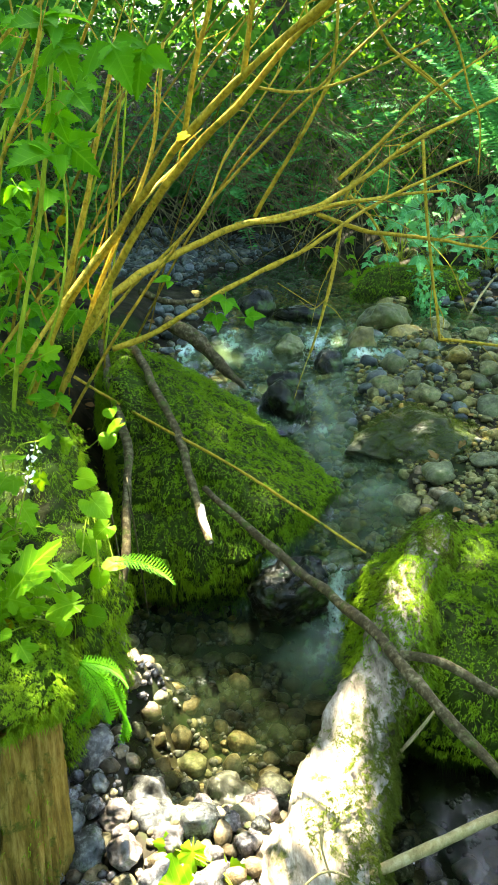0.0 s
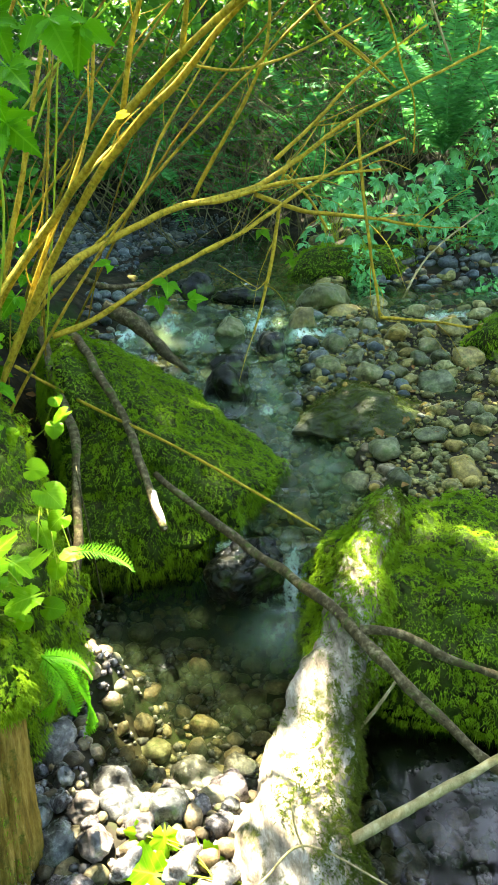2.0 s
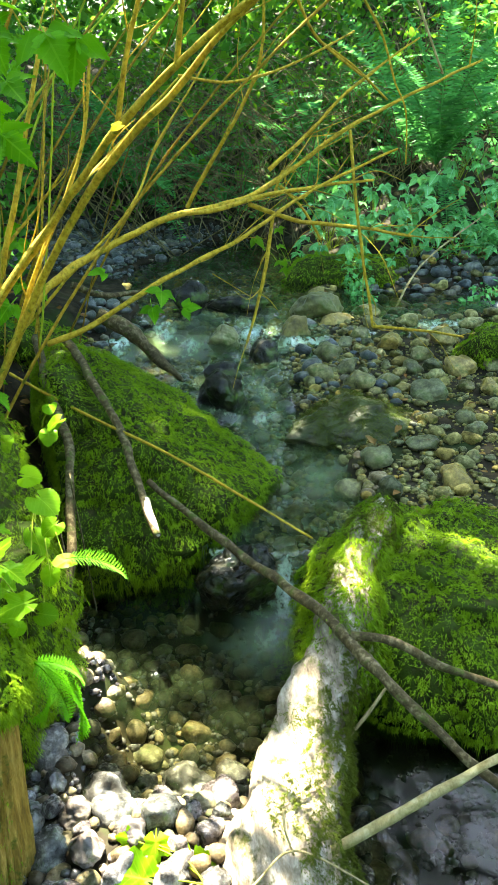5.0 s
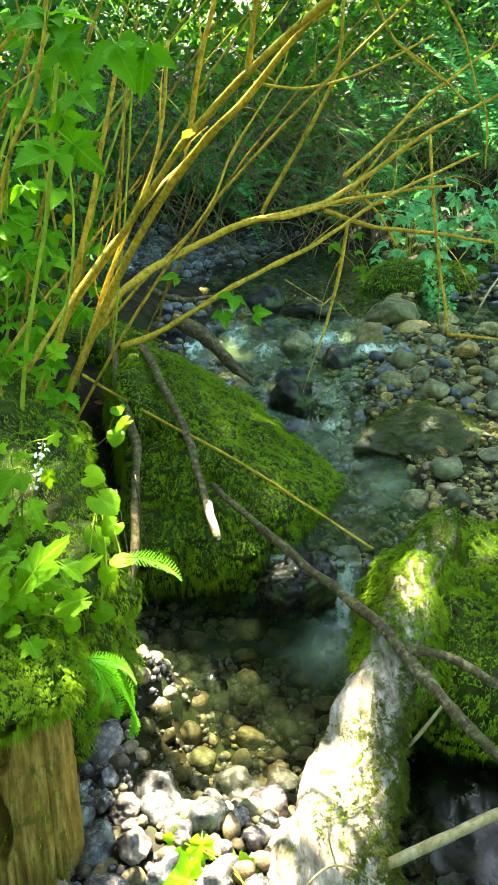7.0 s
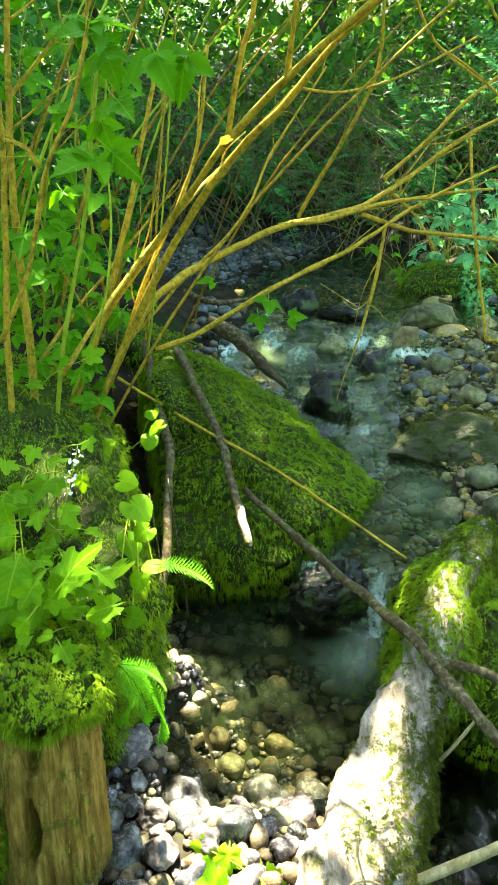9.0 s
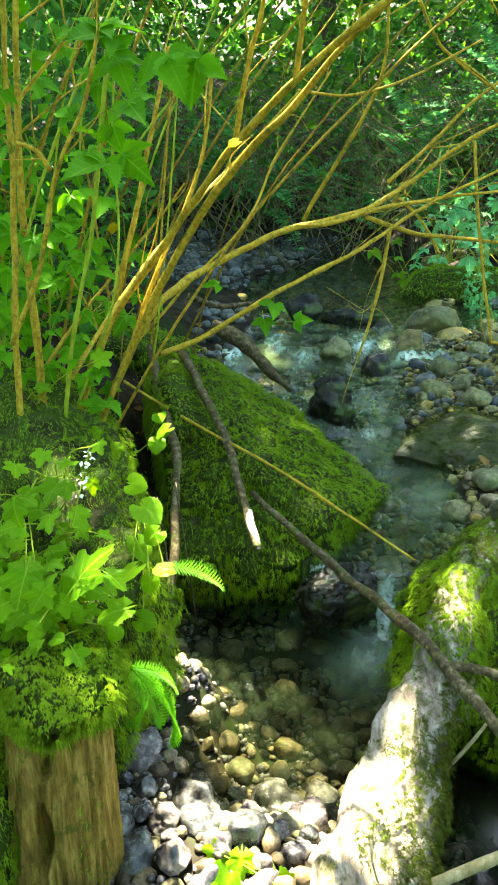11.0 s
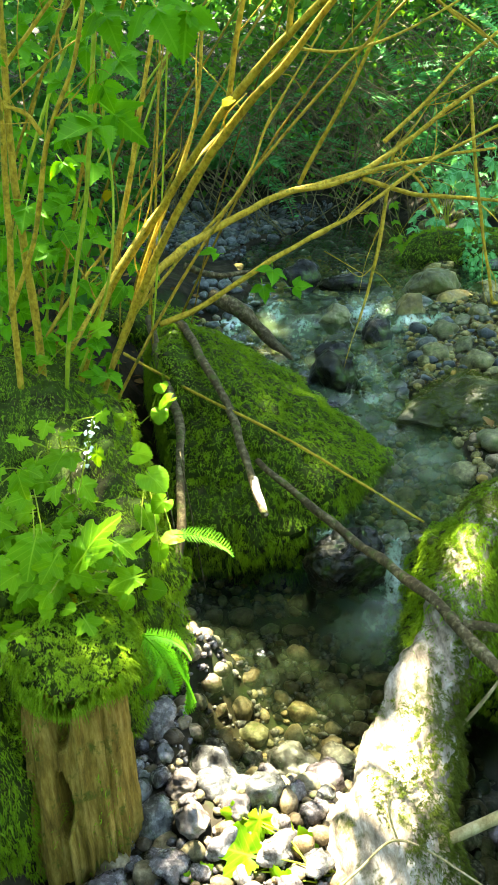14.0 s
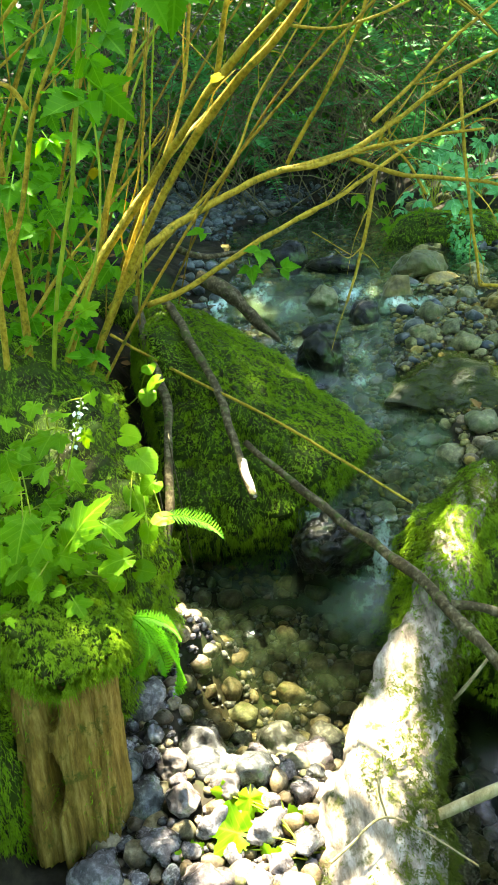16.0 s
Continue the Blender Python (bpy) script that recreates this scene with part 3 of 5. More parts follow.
# ---- larger wet stones on the pool's shore ----
for x, y, rad, seed in ((-0.185, 1.06, 0.058, 71), (-0.045, 1.09, 0.055, 72), (-0.23, 0.98, 0.034, 73), (-0.315, 0.96, 0.042, 74), (-0.20, 0.89, 0.036, 75), (0.09, 1.07, 0.042, 76), (-0.28, 1.05, 0.03, 79), (-0.13, 0.92, 0.03, 80)):
    boulder("cobble", on_ground(x, y, rad * 0.35), (rad, rad * 0.8, rad * 0.72), (0, 0, seed * 40), seed, POOL_ROCK, "wet mottled stone on the pool's shore", 4, 0.22, 10, "stone", 0.05)
    FOOTPRINTS.append((x, y, rad))

# ---- fallen log ----
lv, lf, _ = tube([(0.468, 1.66, 0.455), (0.348, 1.405, 0.452), (0.290, 1.242, 0.415), (0.194, 1.074, 0.362), (0.143, 0.935, 0.305), (0.120, 0.844, 0.262), (0.10, 0.74, 0.22)], (0.040, 0.050, 0.056, 0.064, 0.088, 0.105, 0.115), 56, 4, 0.02, 22)
lv = lv + np.stack([fractal(lv * (1, 0.5, 1), 16, 80 + k, 4) for k in range(3)], 1) * 0.03 + np.stack([fractal(lv * (1, 0.22, 1), 70, 84 + k, 3) for k in range(3)], 1) * 0.012
log = thing("log", mesh_from("log", lv, lf, LOG_BARK), "fallen pale-barked log with moss along its side", "log")
lt = np.array([q for p in lf if len(p) == 4 for q in ((p[0], p[1], p[2]), (p[0], p[2], p[3]))])
mossy(log, lv, lt, 190000, 0.0085, 77, lambda p, n: np.clip(2.6 * (smooth_noise(p, 13, 31) - 0.5) + 1.1 * (smooth_noise(p, 45, 32) - 0.5) + 2.2 * n[:, 0] + 0.50 + 9.0 * np.clip(p[:, 1] - 1.17, 0, 0.2), 0, 1), width=0.0014, droop=0.9, mat=LOG_MOSS)
mossy(log, lv, lt, 130000, 0.012, 79, lambda p, n: np.clip(7.0 * (p[:, 1] - 1.13 + 0.08 * n[:, 0]), 0, 1) * np.clip(2.4 * smooth_noise(p, 24, 33) - 0.1 + 0.4 * n[:, 0], 0, 1), width=0.0018, droop=1.3)

# ---- rotten stump ----
sv, sf, _ = tube([(-0.390, 0.85, -0.10), (-0.382, 0.88, 0.20), (-0.378, 0.90, 0.42), (-0.375, 0.915, 0.58)], (0.096, 0.090, 0.086, 0.080), 220, 9, 0.0, 44)
axis = np.stack([np.interp(sv[:, 2], (0.0, 0.58), (-0.385, -0.375)), np.interp(sv[:, 2], (0.0, 0.58), (0.86, 0.915)), sv[:, 2]], 1)
out = sv - axis
turn = np.arctan2(out[:, 1], out[:, 0])
round_ = np.stack([np.cos(turn), np.sin(turn), sv[:, 2] * 0.35], 1)
groove = np.abs(fractal(round_, 2.6, 91, 3)) * 1.0 + np.abs(fractal(round_ * (1, 1, 0.5), 9, 95, 3)) * 0.8 + np.abs(fractal(round_ * (1, 1, 0.4), 30, 96, 3)) * 0.5


def rotted(side, low, high, wide):
    """A hole eaten into the wood: a direction round the stump, a stretch of height, a width."""
    mid, half = (low + high) / 2, (high - low) / 2
    wave = side + 0.10 * fractal(sv * (0, 0, 1), 14, 97, 2)
    return np.clip(1.6 - ((turn - wave) / wide) ** 2 - ((sv[:, 2] - mid) / half) ** 2, 0, 1)


holes = np.maximum(np.maximum(rotted(-1.60, 0.37, 0.47, 0.12), rotted(-1.56, 0.52, 0.60, 0.17)), np.maximum(rotted(-2.55, 0.10, 0.58, 0.13), rotted(-0.75, 0.14, 0.30, 0.05)))
sv = axis + out * (0.90 + 0.30 * np.clip(groove, 0, 0.8) - 0.75 * holes)[:, None]
stump = thing("stump", mesh_from("stump", sv, sf, STUMP_WOOD), "rotten brown stump split by deep cracks", "stump")
st = np.array([q for p in sf if len(p) == 4 for q in ((p[0], p[1], p[2]), (p[0], p[2], p[3]))])
mossy(stump, sv, st, 60000, 0.007, 78, lambda p, n: np.clip(2.2 * (smooth_noise(p, 16, 41) - 0.58) - 0.9 * n[:, 0] - 0.35 + np.clip((p[:, 2] - 0.50) * 5, 0, 1), 0, 1), width=0.0013, droop=1.0)


# ---- cobbles and gravel ----
def stone_meshes(mat, count, seed, level=3, flat=0.62, facets=11):
    out = []
    for k in range(count):
        r = np.random.default_rng(seed + k)
        v, f = stone_verts(level, (1.0, r.uniform(0.68, 0.95), flat * r.uniform(0.8, 1.25)), seed + k, 0.2, facets + 2 * (k % 4), 0.05)
        out.append(mesh_from("cobble", v, f, mat))
    return out




def cobbles(name, meshes, count, box, sizes, seed, label, group, sink=0.35, keep=None, tilt=25, joined=False, power=2.6):
    """Stones laid side by side, the largest first; joined: all of them one mesh."""
    r = np.random.default_rng(seed)
    placed = []
    for rad in sorted(sizes[0] + (sizes[1] - sizes[0]) * r.random(count) ** power, reverse=True):
        for _ in range(30):
            x, y = r.uniform(box[0], box[1]), r.uniform(box[2], box[3])
            if keep is not None and not keep(x, y):
                continue
            if any(math.hypot(x - a, y - b) < c + rad * 0.5 for a, b, c in FOOTPRINTS):
                continue
            if all(math.hypot(x - a, y - b) > 0.8 * (rad + c) for a, b, c in placed):
                placed.append((x, y, rad))
                break
    xs, ys, rs = np.array(placed).T
    zs = ground(xs, ys)
    FOOTPRINTS.extend((x, y, rad * 0.6) for x, y, rad in placed if not joined)
    vs, fs, n = [], [], 0
    for x, y, z, rad in zip(xs, ys, zs, rs):
        m = Matrix.LocRotScale((x, y, z + rad * 0.6 * (1 - 2 * sink) + 0.002), Euler((radians(r.normal() * tilt * 0.5), radians(r.normal() * tilt * 0.5), r.uniform(0, 6.28))), (rad, rad, rad))
        pick = r.integers(len(meshes))
        if joined:
            v, f = meshes[pick]
            a = np.array(m)
            vs.append(v @ a[:3, :3].T + a[:3, 3])
            fs.append(f + n)
            n += len(v)
        else:
            thing(name, meshes[pick], label, "stone", group).matrix_world = m
    if joined:
        thing("stones", mesh_from("stones", np.concatenate(vs), np.concatenate(fs), joined), label, "stones", kind="stuff")


def gravel(count, box, sizes, seed, mat, label, keep=None):
    r = np.random.default_rng(seed)
    x, y = r.uniform(box[0], box[1], count), r.uniform(box[2], box[3], count)
    if keep is not None:
        ok = keep(x, y)
        x, y = x[ok], y[ok]
    k = len(x)
    rad = sizes[0] + (sizes[1] - sizes[0]) * r.random(k) ** 2
    z = ground(x, y) + rad * 0.25
    bv, bf = BALLS[1]
    lump = 1 + 0.35 * (r.random((6, len(bv), 1)) - 0.5)
    shape = (bv[None] * lump)[r.integers(0, 6, k)] * np.stack([rad, rad * r.uniform(0.6, 1, k), rad * r.uniform(0.4, 0.8, k)], -1)[:, None]
    a = r.uniform(0, 6.28, k)
    c, s = np.cos(a)[:, None], np.sin(a)[:, None]
    v = np.stack([c * shape[..., 0] - s * shape[..., 1], s * shape[..., 0] + c * shape[..., 1], shape[..., 2]], -1) + np.stack([x, y, z], -1)[:, None]
    f = (bf[None] + (np.arange(k) * len(bv))[:, None, None]).reshape(-1, 3)
    thing("gravel", mesh_from("gravel", v.reshape(-1, 3), f, mat), label, "gravel", kind="stuff")


def raw_stones(count, seed, level=2, flat=0.62):
    return [stone_verts(level, (1.0, 0.7 + 0.03 * (k % 8), flat * (0.8 + 0.05 * (k % 9))), seed + k, 0.18, 8, 0.03) for k in range(count)]


BAR_STONE = rock_material("bar_cobble", (0.05, 0.05, 0.022), (0.17, 0.165, 0.075), (0.34, 0.32, 0.16), 0.42, 0.3, True, scale=1.7, green=(0.055, 0.08, 0.015))
POOL_STONE = rock_material("shore_cobble", (0.022, 0.020, 0.020), (0.11, 0.10, 0.097), (0.36, 0.34, 0.325), 0.26, 0.12, True, scale=2.0, wet=0.1, cool=True)
BAR = stone_meshes(BAR_STONE, 20, 300, facets=18)
POOL = stone_meshes(POOL_STONE, 18, 400, facets=17)
RAW = raw_stones(16, 500)
GRIT = rock_material("fine_gravel", (0.07, 0.064, 0.025), (0.20, 0.185, 0.075), (0.38, 0.34, 0.16), 0.7, 0.1, scale=40, island=True)
BED = rock_material("bed_stone", (0.055, 0.045, 0.022), (0.16, 0.13, 0.07), (0.34, 0.29, 0.19), 0.4, 0.1, scale=30, island=True, cool=True)
BLUE_BED = rock_material("upper_bed_stone", (0.03, 0.036, 0.038), (0.075, 0.09, 0.095), (0.18, 0.195, 0.20), 0.4, 0.1, scale=20, island=True)
on_bar = lambda x, y: x > np.interp(y, EDGE_Y, EDGE_R) - 0.05
cobbles("cobble", BAR, 190, (0.40, 1.7, 1.66, 3.5), (0.016, 0.075), 1, "olive grey rounded cobble on the creek bar", "cobbles on the creek bar", keep=on_bar)
cobbles("cobble", POOL, 95, (-0.33, 0.30, 0.70, 1.14), (0.019, 0.058), 2, "wet grey stone on the pool's shore", "stones round the pool", sink=0.3)
cobbles("stones", RAW, 500, (0.40, 2.1, 1.66, 3.8), (0.009, 0.04), 21, "small olive stones packed between the cobbles", "", keep=on_bar, joined=GRIT)
cobbles("stones", RAW, 420, (-0.36, 0.36, 0.62, 1.16), (0.009, 0.035), 22, "small wet stones on the pool's bed and shore", "", joined=BED)
cobbles("stones", RAW, 260, (-0.33, 0.32, 1.12, 1.80), (0.010, 0.040), 23, "brown stones on the bed of the pool", "", sink=0.55, joined=BED)
cobbles("stones", RAW, 260, (-0.9, 0.4, 4.35, 5.6), (0.02, 0.065), 3, "blue grey wet stones on the upper gravel bar", "", joined=BLUE_BED)
cobbles("stones", RAW, 200, (-0.45, 0.75, 2.3, 3.8), (0.015, 0.055), 4, "wet dark stones along the rapid", "", joined=BLUE_BED, keep=lambda x, y: not (np.interp(y, EDGE_Y, EDGE_L) + 0.08 < x < np.interp(y, EDGE_Y, EDGE_R) - 0.1) or (x * 7919 + y * 104729) % 1 < 0.25)
cobbles("stones", RAW, 200, (0.65, 2.6, 3.7, 5.0), (0.015, 0.06), 5, "shaded grey stones below the ferns", "", joined=GRIT)
cobbles("stones", RAW, 260, (0.95, 2.5, 3.5, 4.25), (0.015, 0.065), 15, "dark grey stones at the foot of the bank", "", joined=BLUE_BED)
cobbles("stones", RAW, 110, (0.2, 0.95, 0.6, 1.3), (0.012, 0.045), 6, "stones on the bed of the side pool", "", sink=0.6, joined=BED)
cobbles("stones", RAW, 150, (0.0, 0.55, 1.66, 2.6), (0.012, 0.045), 8, "stones on the bed of the run", "", sink=0.5, joined=BED)
cobbles("stones", RAW, 260, (-0.3, 0.95, 3.5, 4.7), (0.015, 0.05), 9, "olive stones on the bed of the upper pool", "", sink=0.5, joined=GRIT)
gravel(9000, (0.35, 2.1, 1.6, 3.8), (0.003, 0.012), 11, GRIT, "fine olive gravel between the cobbles", lambda x, y: x > np.interp(y, EDGE_Y, EDGE_R) - 0.1)
gravel(4000, (-0.36, 0.9, 0.6, 1.66), (0.004, 0.014), 12, POOL_ROCK, "fine wet gravel on the pool bed")
gravel(7000, (-0.4, 0.8, 1.66, 4.8), (0.005, 0.02), 13, GRIT, "gravel on the creek bed", lambda x, y: (x > 0.1) | (y < 3.2))
gravel(2500, (-1.0, 0.5, 4.2, 5.8), (0.008, 0.025), 14, BLUE_ROCK, "gravel on the upper bar")


# ---- leaves ----
def lobed_leaf(name, mat, teeth=0.06, deep=0.32, fold=0.25, seed=0, droop=0.25):
    """A lobed leaf with fine teeth, about 1 wide, its stalk end at the origin, along +y; it folds along the veins of its lobes."""
    r0 = np.random.default_rng(seed + 900)
    k = 97
    a = np.linspace(-2.8, 2.8, k)
    r, ridge = np.zeros(k), np.zeros(k)
    for at, reach in ((0, 1.0), (0.98, 0.84), (-0.98, 0.84), (1.95, 0.62), (-1.95, 0.62)):
        at, reach = at + r0.normal() * 0.05, reach * r0.uniform(0.92, 1.06)
        near = np.clip(1 - np.abs(a - at) / 0.58, 0, 1)
        r = np.maximum(r, 0.62 * reach * (1 - deep + deep * near ** 0.85))
        ridge = np.maximum(ridge, near)
    r = r * (1 + teeth * np.tile((-0.6, 0.2, 1.0, -0.2), k // 4 + 1)[:k])
    rings = [[(0, 0.40, 0.0)]]
    for q in (0.34, 0.70, 1.0):
        rr = q * r if q == 1 else q * (0.75 * r + 0.25 * r.mean())
        x, y = rr * np.sin(a), rr * np.cos(a) + 0.42
        z = fold * (0.22 * np.abs(x) + 0.16 * rr * (ridge - 0.5)) - droop * (y - 0.35) ** 2 - 0.10 * rr ** 2 + 0.02 * np.sin(3 * a + seed)
        rings.append(np.stack([x, y, z], 1))
    v = np.vstack(rings + [[(0, 0.02, 0)]])
    f = [[0, i + 2, i + 1] for i in range(k - 1)]
    for g in (1, 1 + k):
        f += [[g + i, g + i + 1, g + i + 1 + k, g + i + k] for i in range(k - 1)]
    f += [[0, 1, 3 * k + 1], [0, 3 * k + 1, k]]
    return mesh_from(name, v, f, mat, True)


def three_leaf(name, mat, seed=0, droop=0.4):
    """A leaf of three pointed, toothed leaflets on a thin stalk, about 1 wide, along +y from the origin."""
    r0 = np.random.default_rng(seed + 700)
    v, f = [(-0.012, 0, 0), (0.012, 0, 0), (0.010, 0.38, 0), (-0.010, 0.38, 0)], [[0, 1, 2, 3]]
    for turn, long in ((0, 0.66), (1.15, 0.52), (-1.15, 0.52)):
        turn, long = turn + r0.normal() * 0.08, long * r0.uniform(0.92, 1.08)
        c, s = math.cos(turn), math.sin(turn)
        b, m = len(v), 19
        for i in range(m):
            t = i / (m - 1)
            w = 0.185 * long / 0.6 * math.sin(math.pi * t ** 0.66) ** 1.05 * (1 + 0.20 * (0.6 if i % 2 else -0.6)) + 0.002
            dip = -droop * (t * long) ** 2
            for side in (-1, 0, 1):
                x, y = side * w, t * long + (0.035 * long if side and i % 2 else 0)
                z = dip + 0.40 * abs(side) * w + (0.02 * math.sin(9 * t + side) if side else 0)
                v.append((x * c + y * s, 0.37 - x * s + y * c, z))
        for i in range(m - 1):
            q = b + 3 * i
            f += [[q, q + 1, q + 4, q + 3], [q + 1, q + 2, q + 5, q + 4]]
    return mesh_from(name, np.array(v), f, mat, True)


def spray(centres, sizes, r, up=0.7, shape=(1.0, 0.55)):
    """Many small folded pointed leaves as one mesh's verts and faces."""
    k = len(centres)
    n = r.normal(size=(k, 3)) * 0.75 + np.array([0, 0, up])
    n /= np.linalg.norm(n, axis=1, keepdims=True)
    d = np.cross(n, r.normal(size=(k, 3)))
    d /= np.linalg.norm(d, axis=1, keepdims=True)
    s = np.cross(n, d)
    L, W = sizes[:, None] * shape[0], sizes[:, None] * shape[1]
    c = centres
    v = np.stack([c, c + d * L * 0.35 + s * W * 0.5 + n * L * 0.08, c + d * L * 0.40, c + d * L * 0.35 - s * W * 0.5 + n * L * 0.08, c + d * L * 0.75 + s * W * 0.28, c + d * L * 0.75 - s * W * 0.28, c + d * L - n * L * 0.12], 1).reshape(-1, 3)
    base = (np.arange(k) * 7)[:, None]
    f = np.concatenate([base + q for q in ([0, 2, 1], [0, 3, 2], [1, 2, 4], [2, 3, 5], [2, 5, 4], [4, 5, 6])])
    return v, f


def foliage(name, centres, sizes, mat, label, category, r, up=0.7, shape=(1.0, 0.55)):
    v, f = spray(centres, sizes, r, up, shape)
    return thing(name, mesh_from(name, v, f, mat, False), label, category, kind="stuff")


LEAVES = [lobed_leaf("leaf", NEAR_LEAF, 0.055, 0.52, 0.6, k, d) for k, d in enumerate((0.15, 0.3, 0.45, 0.25, 0.5))]
SHRUB_LEAVES = [three_leaf("leaf", SHRUB_LEAF, k, d) for k, d in enumerate((0.2, 0.45, 0.8))]
ROUND_LEAVES = [lobed_leaf("leaf", NEAR_LEAF, 0.045, 0.17, 0.35, k, d) for k, d in enumerate((0.15, 0.3, 0.45))]
YELLOW = lobed_leaf("leaf", YELLOW_LEAF, 0.08, 0.25, 0.4)


def put_leaf(parent, at, size, r, mesh, tip=None, label=""):
    """One leaf under a plant, facing roughly up and out to the light."""
    ob = part("leaf", mesh, parent, label)
    rot = Euler((radians(30 + r.normal() * 20), radians(5 + r.normal() * 20), 0)).to_matrix().to_4x4() @ Matrix.Rotation(radians(180 + r.normal() * 55) if tip is None else radians(tip), 4, 'Z')
    ob.matrix_basis = Matrix.Translation(Vector(at) - parent.location) @ rot @ Matrix.Diagonal((size, size, size, 1)) @ Matrix.Translation((0, -0.42, 0))
    return ob


def herb(base, spots, size, seed, label, meshes=None):
    """A low plant: a stalk from the base to each leaf spot."""
    r = np.random.default_rng(seed)
    plant = tagged(new("leafy_plant"), label, "plant", "leafy plants on the bank")
    plant.location = base
    for at in spots:
        a, b = Vector(base), Vector(at[:3])
        q = a + Vector((r.normal() * 0.02, r.normal() * 0.02, 0))
        mid = a.lerp(b, 0.55) + Vector((0, 0, 0.08 * (b - a).length))
        v, f, _ = tube([q, mid, b - Vector((0, 0, 0.004))], (0.0016, 0.0011), 5, seed, 0.05, 5)
        part("stalk", mesh_from("stalk", v - np.array(base), f, GREEN_STEM), plant)
        some = meshes or LEAVES
        mesh = some[r.integers(len(some))]
        put_leaf(plant, at[:3], at[3] if len(at) > 3 else size * r.uniform(0.75, 1.25), r, mesh)
    return plant


# ---- shrubs beside the creek ----
def stem(points, radii, parent, mat=None, seed=0, name="stem", sides=8):
    v, f, line = tube(points, radii, sides, seed, 0.14)
    v = v - np.array((parent.parent or parent).location)
    ob = part(name, mesh_from(name, v, f, mat or STEM), parent)
    return line, ob


def shrub(base, label):
    ob = tagged(new("shrub"), label, "shrub", "shrubs beside the creek")
    ob.location = base
    return ob


bush = shrub((-0.52, 2.0, 0.62), "leaning shrub with many tan arching stems")
S = [
    ([(-0.64, 1.95, 0.60), (-0.47, 1.88, 0.94), (-0.30, 1.80, 1.16), (-0.13, 1.66, 1.36), (-0.01, 1.55, 1.47), (0.14, 1.40, 1.58), (0.26, 1.30, 1.67)], (0.011, 0.009, 0.007, 0.004)),
    ([(-0.56, 1.93, 0.60), (-0.38, 1.86, 0.95), (-0.24, 1.78, 1.18), (-0.11, 1.68, 1.34), (-0.02, 1.62, 1.42), (0.06, 1.58, 1.51), (0.14, 1.50, 1.58), (0.23, 1.45, 1.67)], (0.012, 0.009, 0.006, 0.003)),
    ([(-0.13, 1.66, 1.37), (-0.10, 1.64, 1.50), (-0.07, 1.62, 1.61), (-0.06, 1.60, 1.70)], (0.006, 0.005, 0.003)),
    ([(-0.01, 1.55, 1.47), (-0.00, 1.53, 1.54), (0.01, 1.50, 1.61)], (0.006, 0.004)),
    ([(-0.46, 2.10, 0.84), (-0.38, 2.18, 0.94), (-0.26, 2.35, 1.00), (-0.04, 2.48, 1.08), (0.22, 2.62, 1.13), (0.38, 2.72, 1.21), (0.57, 2.80, 1.33), (0.86, 2.90, 1.46), (1.11, 3.00, 1.56)], (0.013, 0.011, 0.008, 0.004)),
    ([(-0.41, 2.25, 0.75), (-0.25, 2.32, 0.81), (-0.04, 2.40, 0.92), (0.18, 2.50, 1.01), (0.37, 2.62, 1.11), (0.57, 2.70, 1.20), (0.76, 2.78, 1.27)], (0.010, 0.008, 0.006, 0.004)),
    ([(-0.04, 2.48, 1.09), (0.11, 2.55, 1.10), (0.29, 2.62, 1.14), (0.49, 2.68, 1.16), (0.67, 2.74, 1.17)], (0.008, 0.007, 0.004)),
    ([(0.22, 2.60, 1.11), (0.38, 2.66, 1.05), (0.63, 2.74, 1.01), (0.84, 2.80, 0.97)], (0.008, 0.007, 0.005)),
    ([(0.02, 2.50, 1.11), (0.10, 2.46, 1.26), (0.19, 2.42, 1.41), (0.24, 2.40, 1.56), (0.24, 2.38, 1.72)], (0.007, 0.006, 0.004)),
    ([(0.31, 2.64, 1.07), (0.28, 2.60, 0.92), (0.25, 2.56, 0.78), (0.21, 2.52, 0.66)], (0.007, 0.006, 0.004)),
    ([(0.59, 2.80, 1.33), (0.60, 2.74, 1.18), (0.63, 2.68, 0.93), (0.67, 2.62, 0.68)], (0.006, 0.006, 0.005)),
    ([(0.67, 2.62, 0.68), (0.81, 2.62, 0.67), (1.02, 2.64, 0.63)], (0.006, 0.004)),
    ([(0.35, 2.78, 1.15), (0.42, 2.72, 1.08), (0.48, 2.68, 0.98)], (0.006, 0.004)),
    ([(0.33, 2.80, 1.12), (0.36, 2.80, 1.20), (0.37, 2.80, 1.16)], (0.006, 0.004)),
    ([(0.30, 2.68, 1.21), (0.45, 2.74, 1.33), (0.60, 2.80, 1.47), (0.84, 2.90, 1.62)], (0.007, 0.006, 0.003)),
    ([(0.09, 2.42, 0.92), (0.19, 2.40, 0.86), (0.21, 2.40, 0.85)], (0.0015, 0.001)),
    ([(0.38, 2.30, 1.57), (0.49, 2.30, 1.50), (0.59, 2.32, 1.42)], (0.004, 0.003)),
    ([(0.49, 2.30, 1.68), (0.56, 2.30, 1.58), (0.60, 2.30, 1.47), (0.64, 2.30, 1.39), (0.65, 2.30, 1.25)], (0.004, 0.003, 0.002)),
    ([(0.30, 2.20, 1.67), (0.37, 2.25, 1.57), (0.51, 2.30, 1.48)], (0.004, 0.003)),
    ([(-0.00, 2.00, 1.47), (0.13, 2.10, 1.46), (0.29, 2.20, 1.50), (0.48, 2.30, 1.59)], (0.004, 0.003)),
]

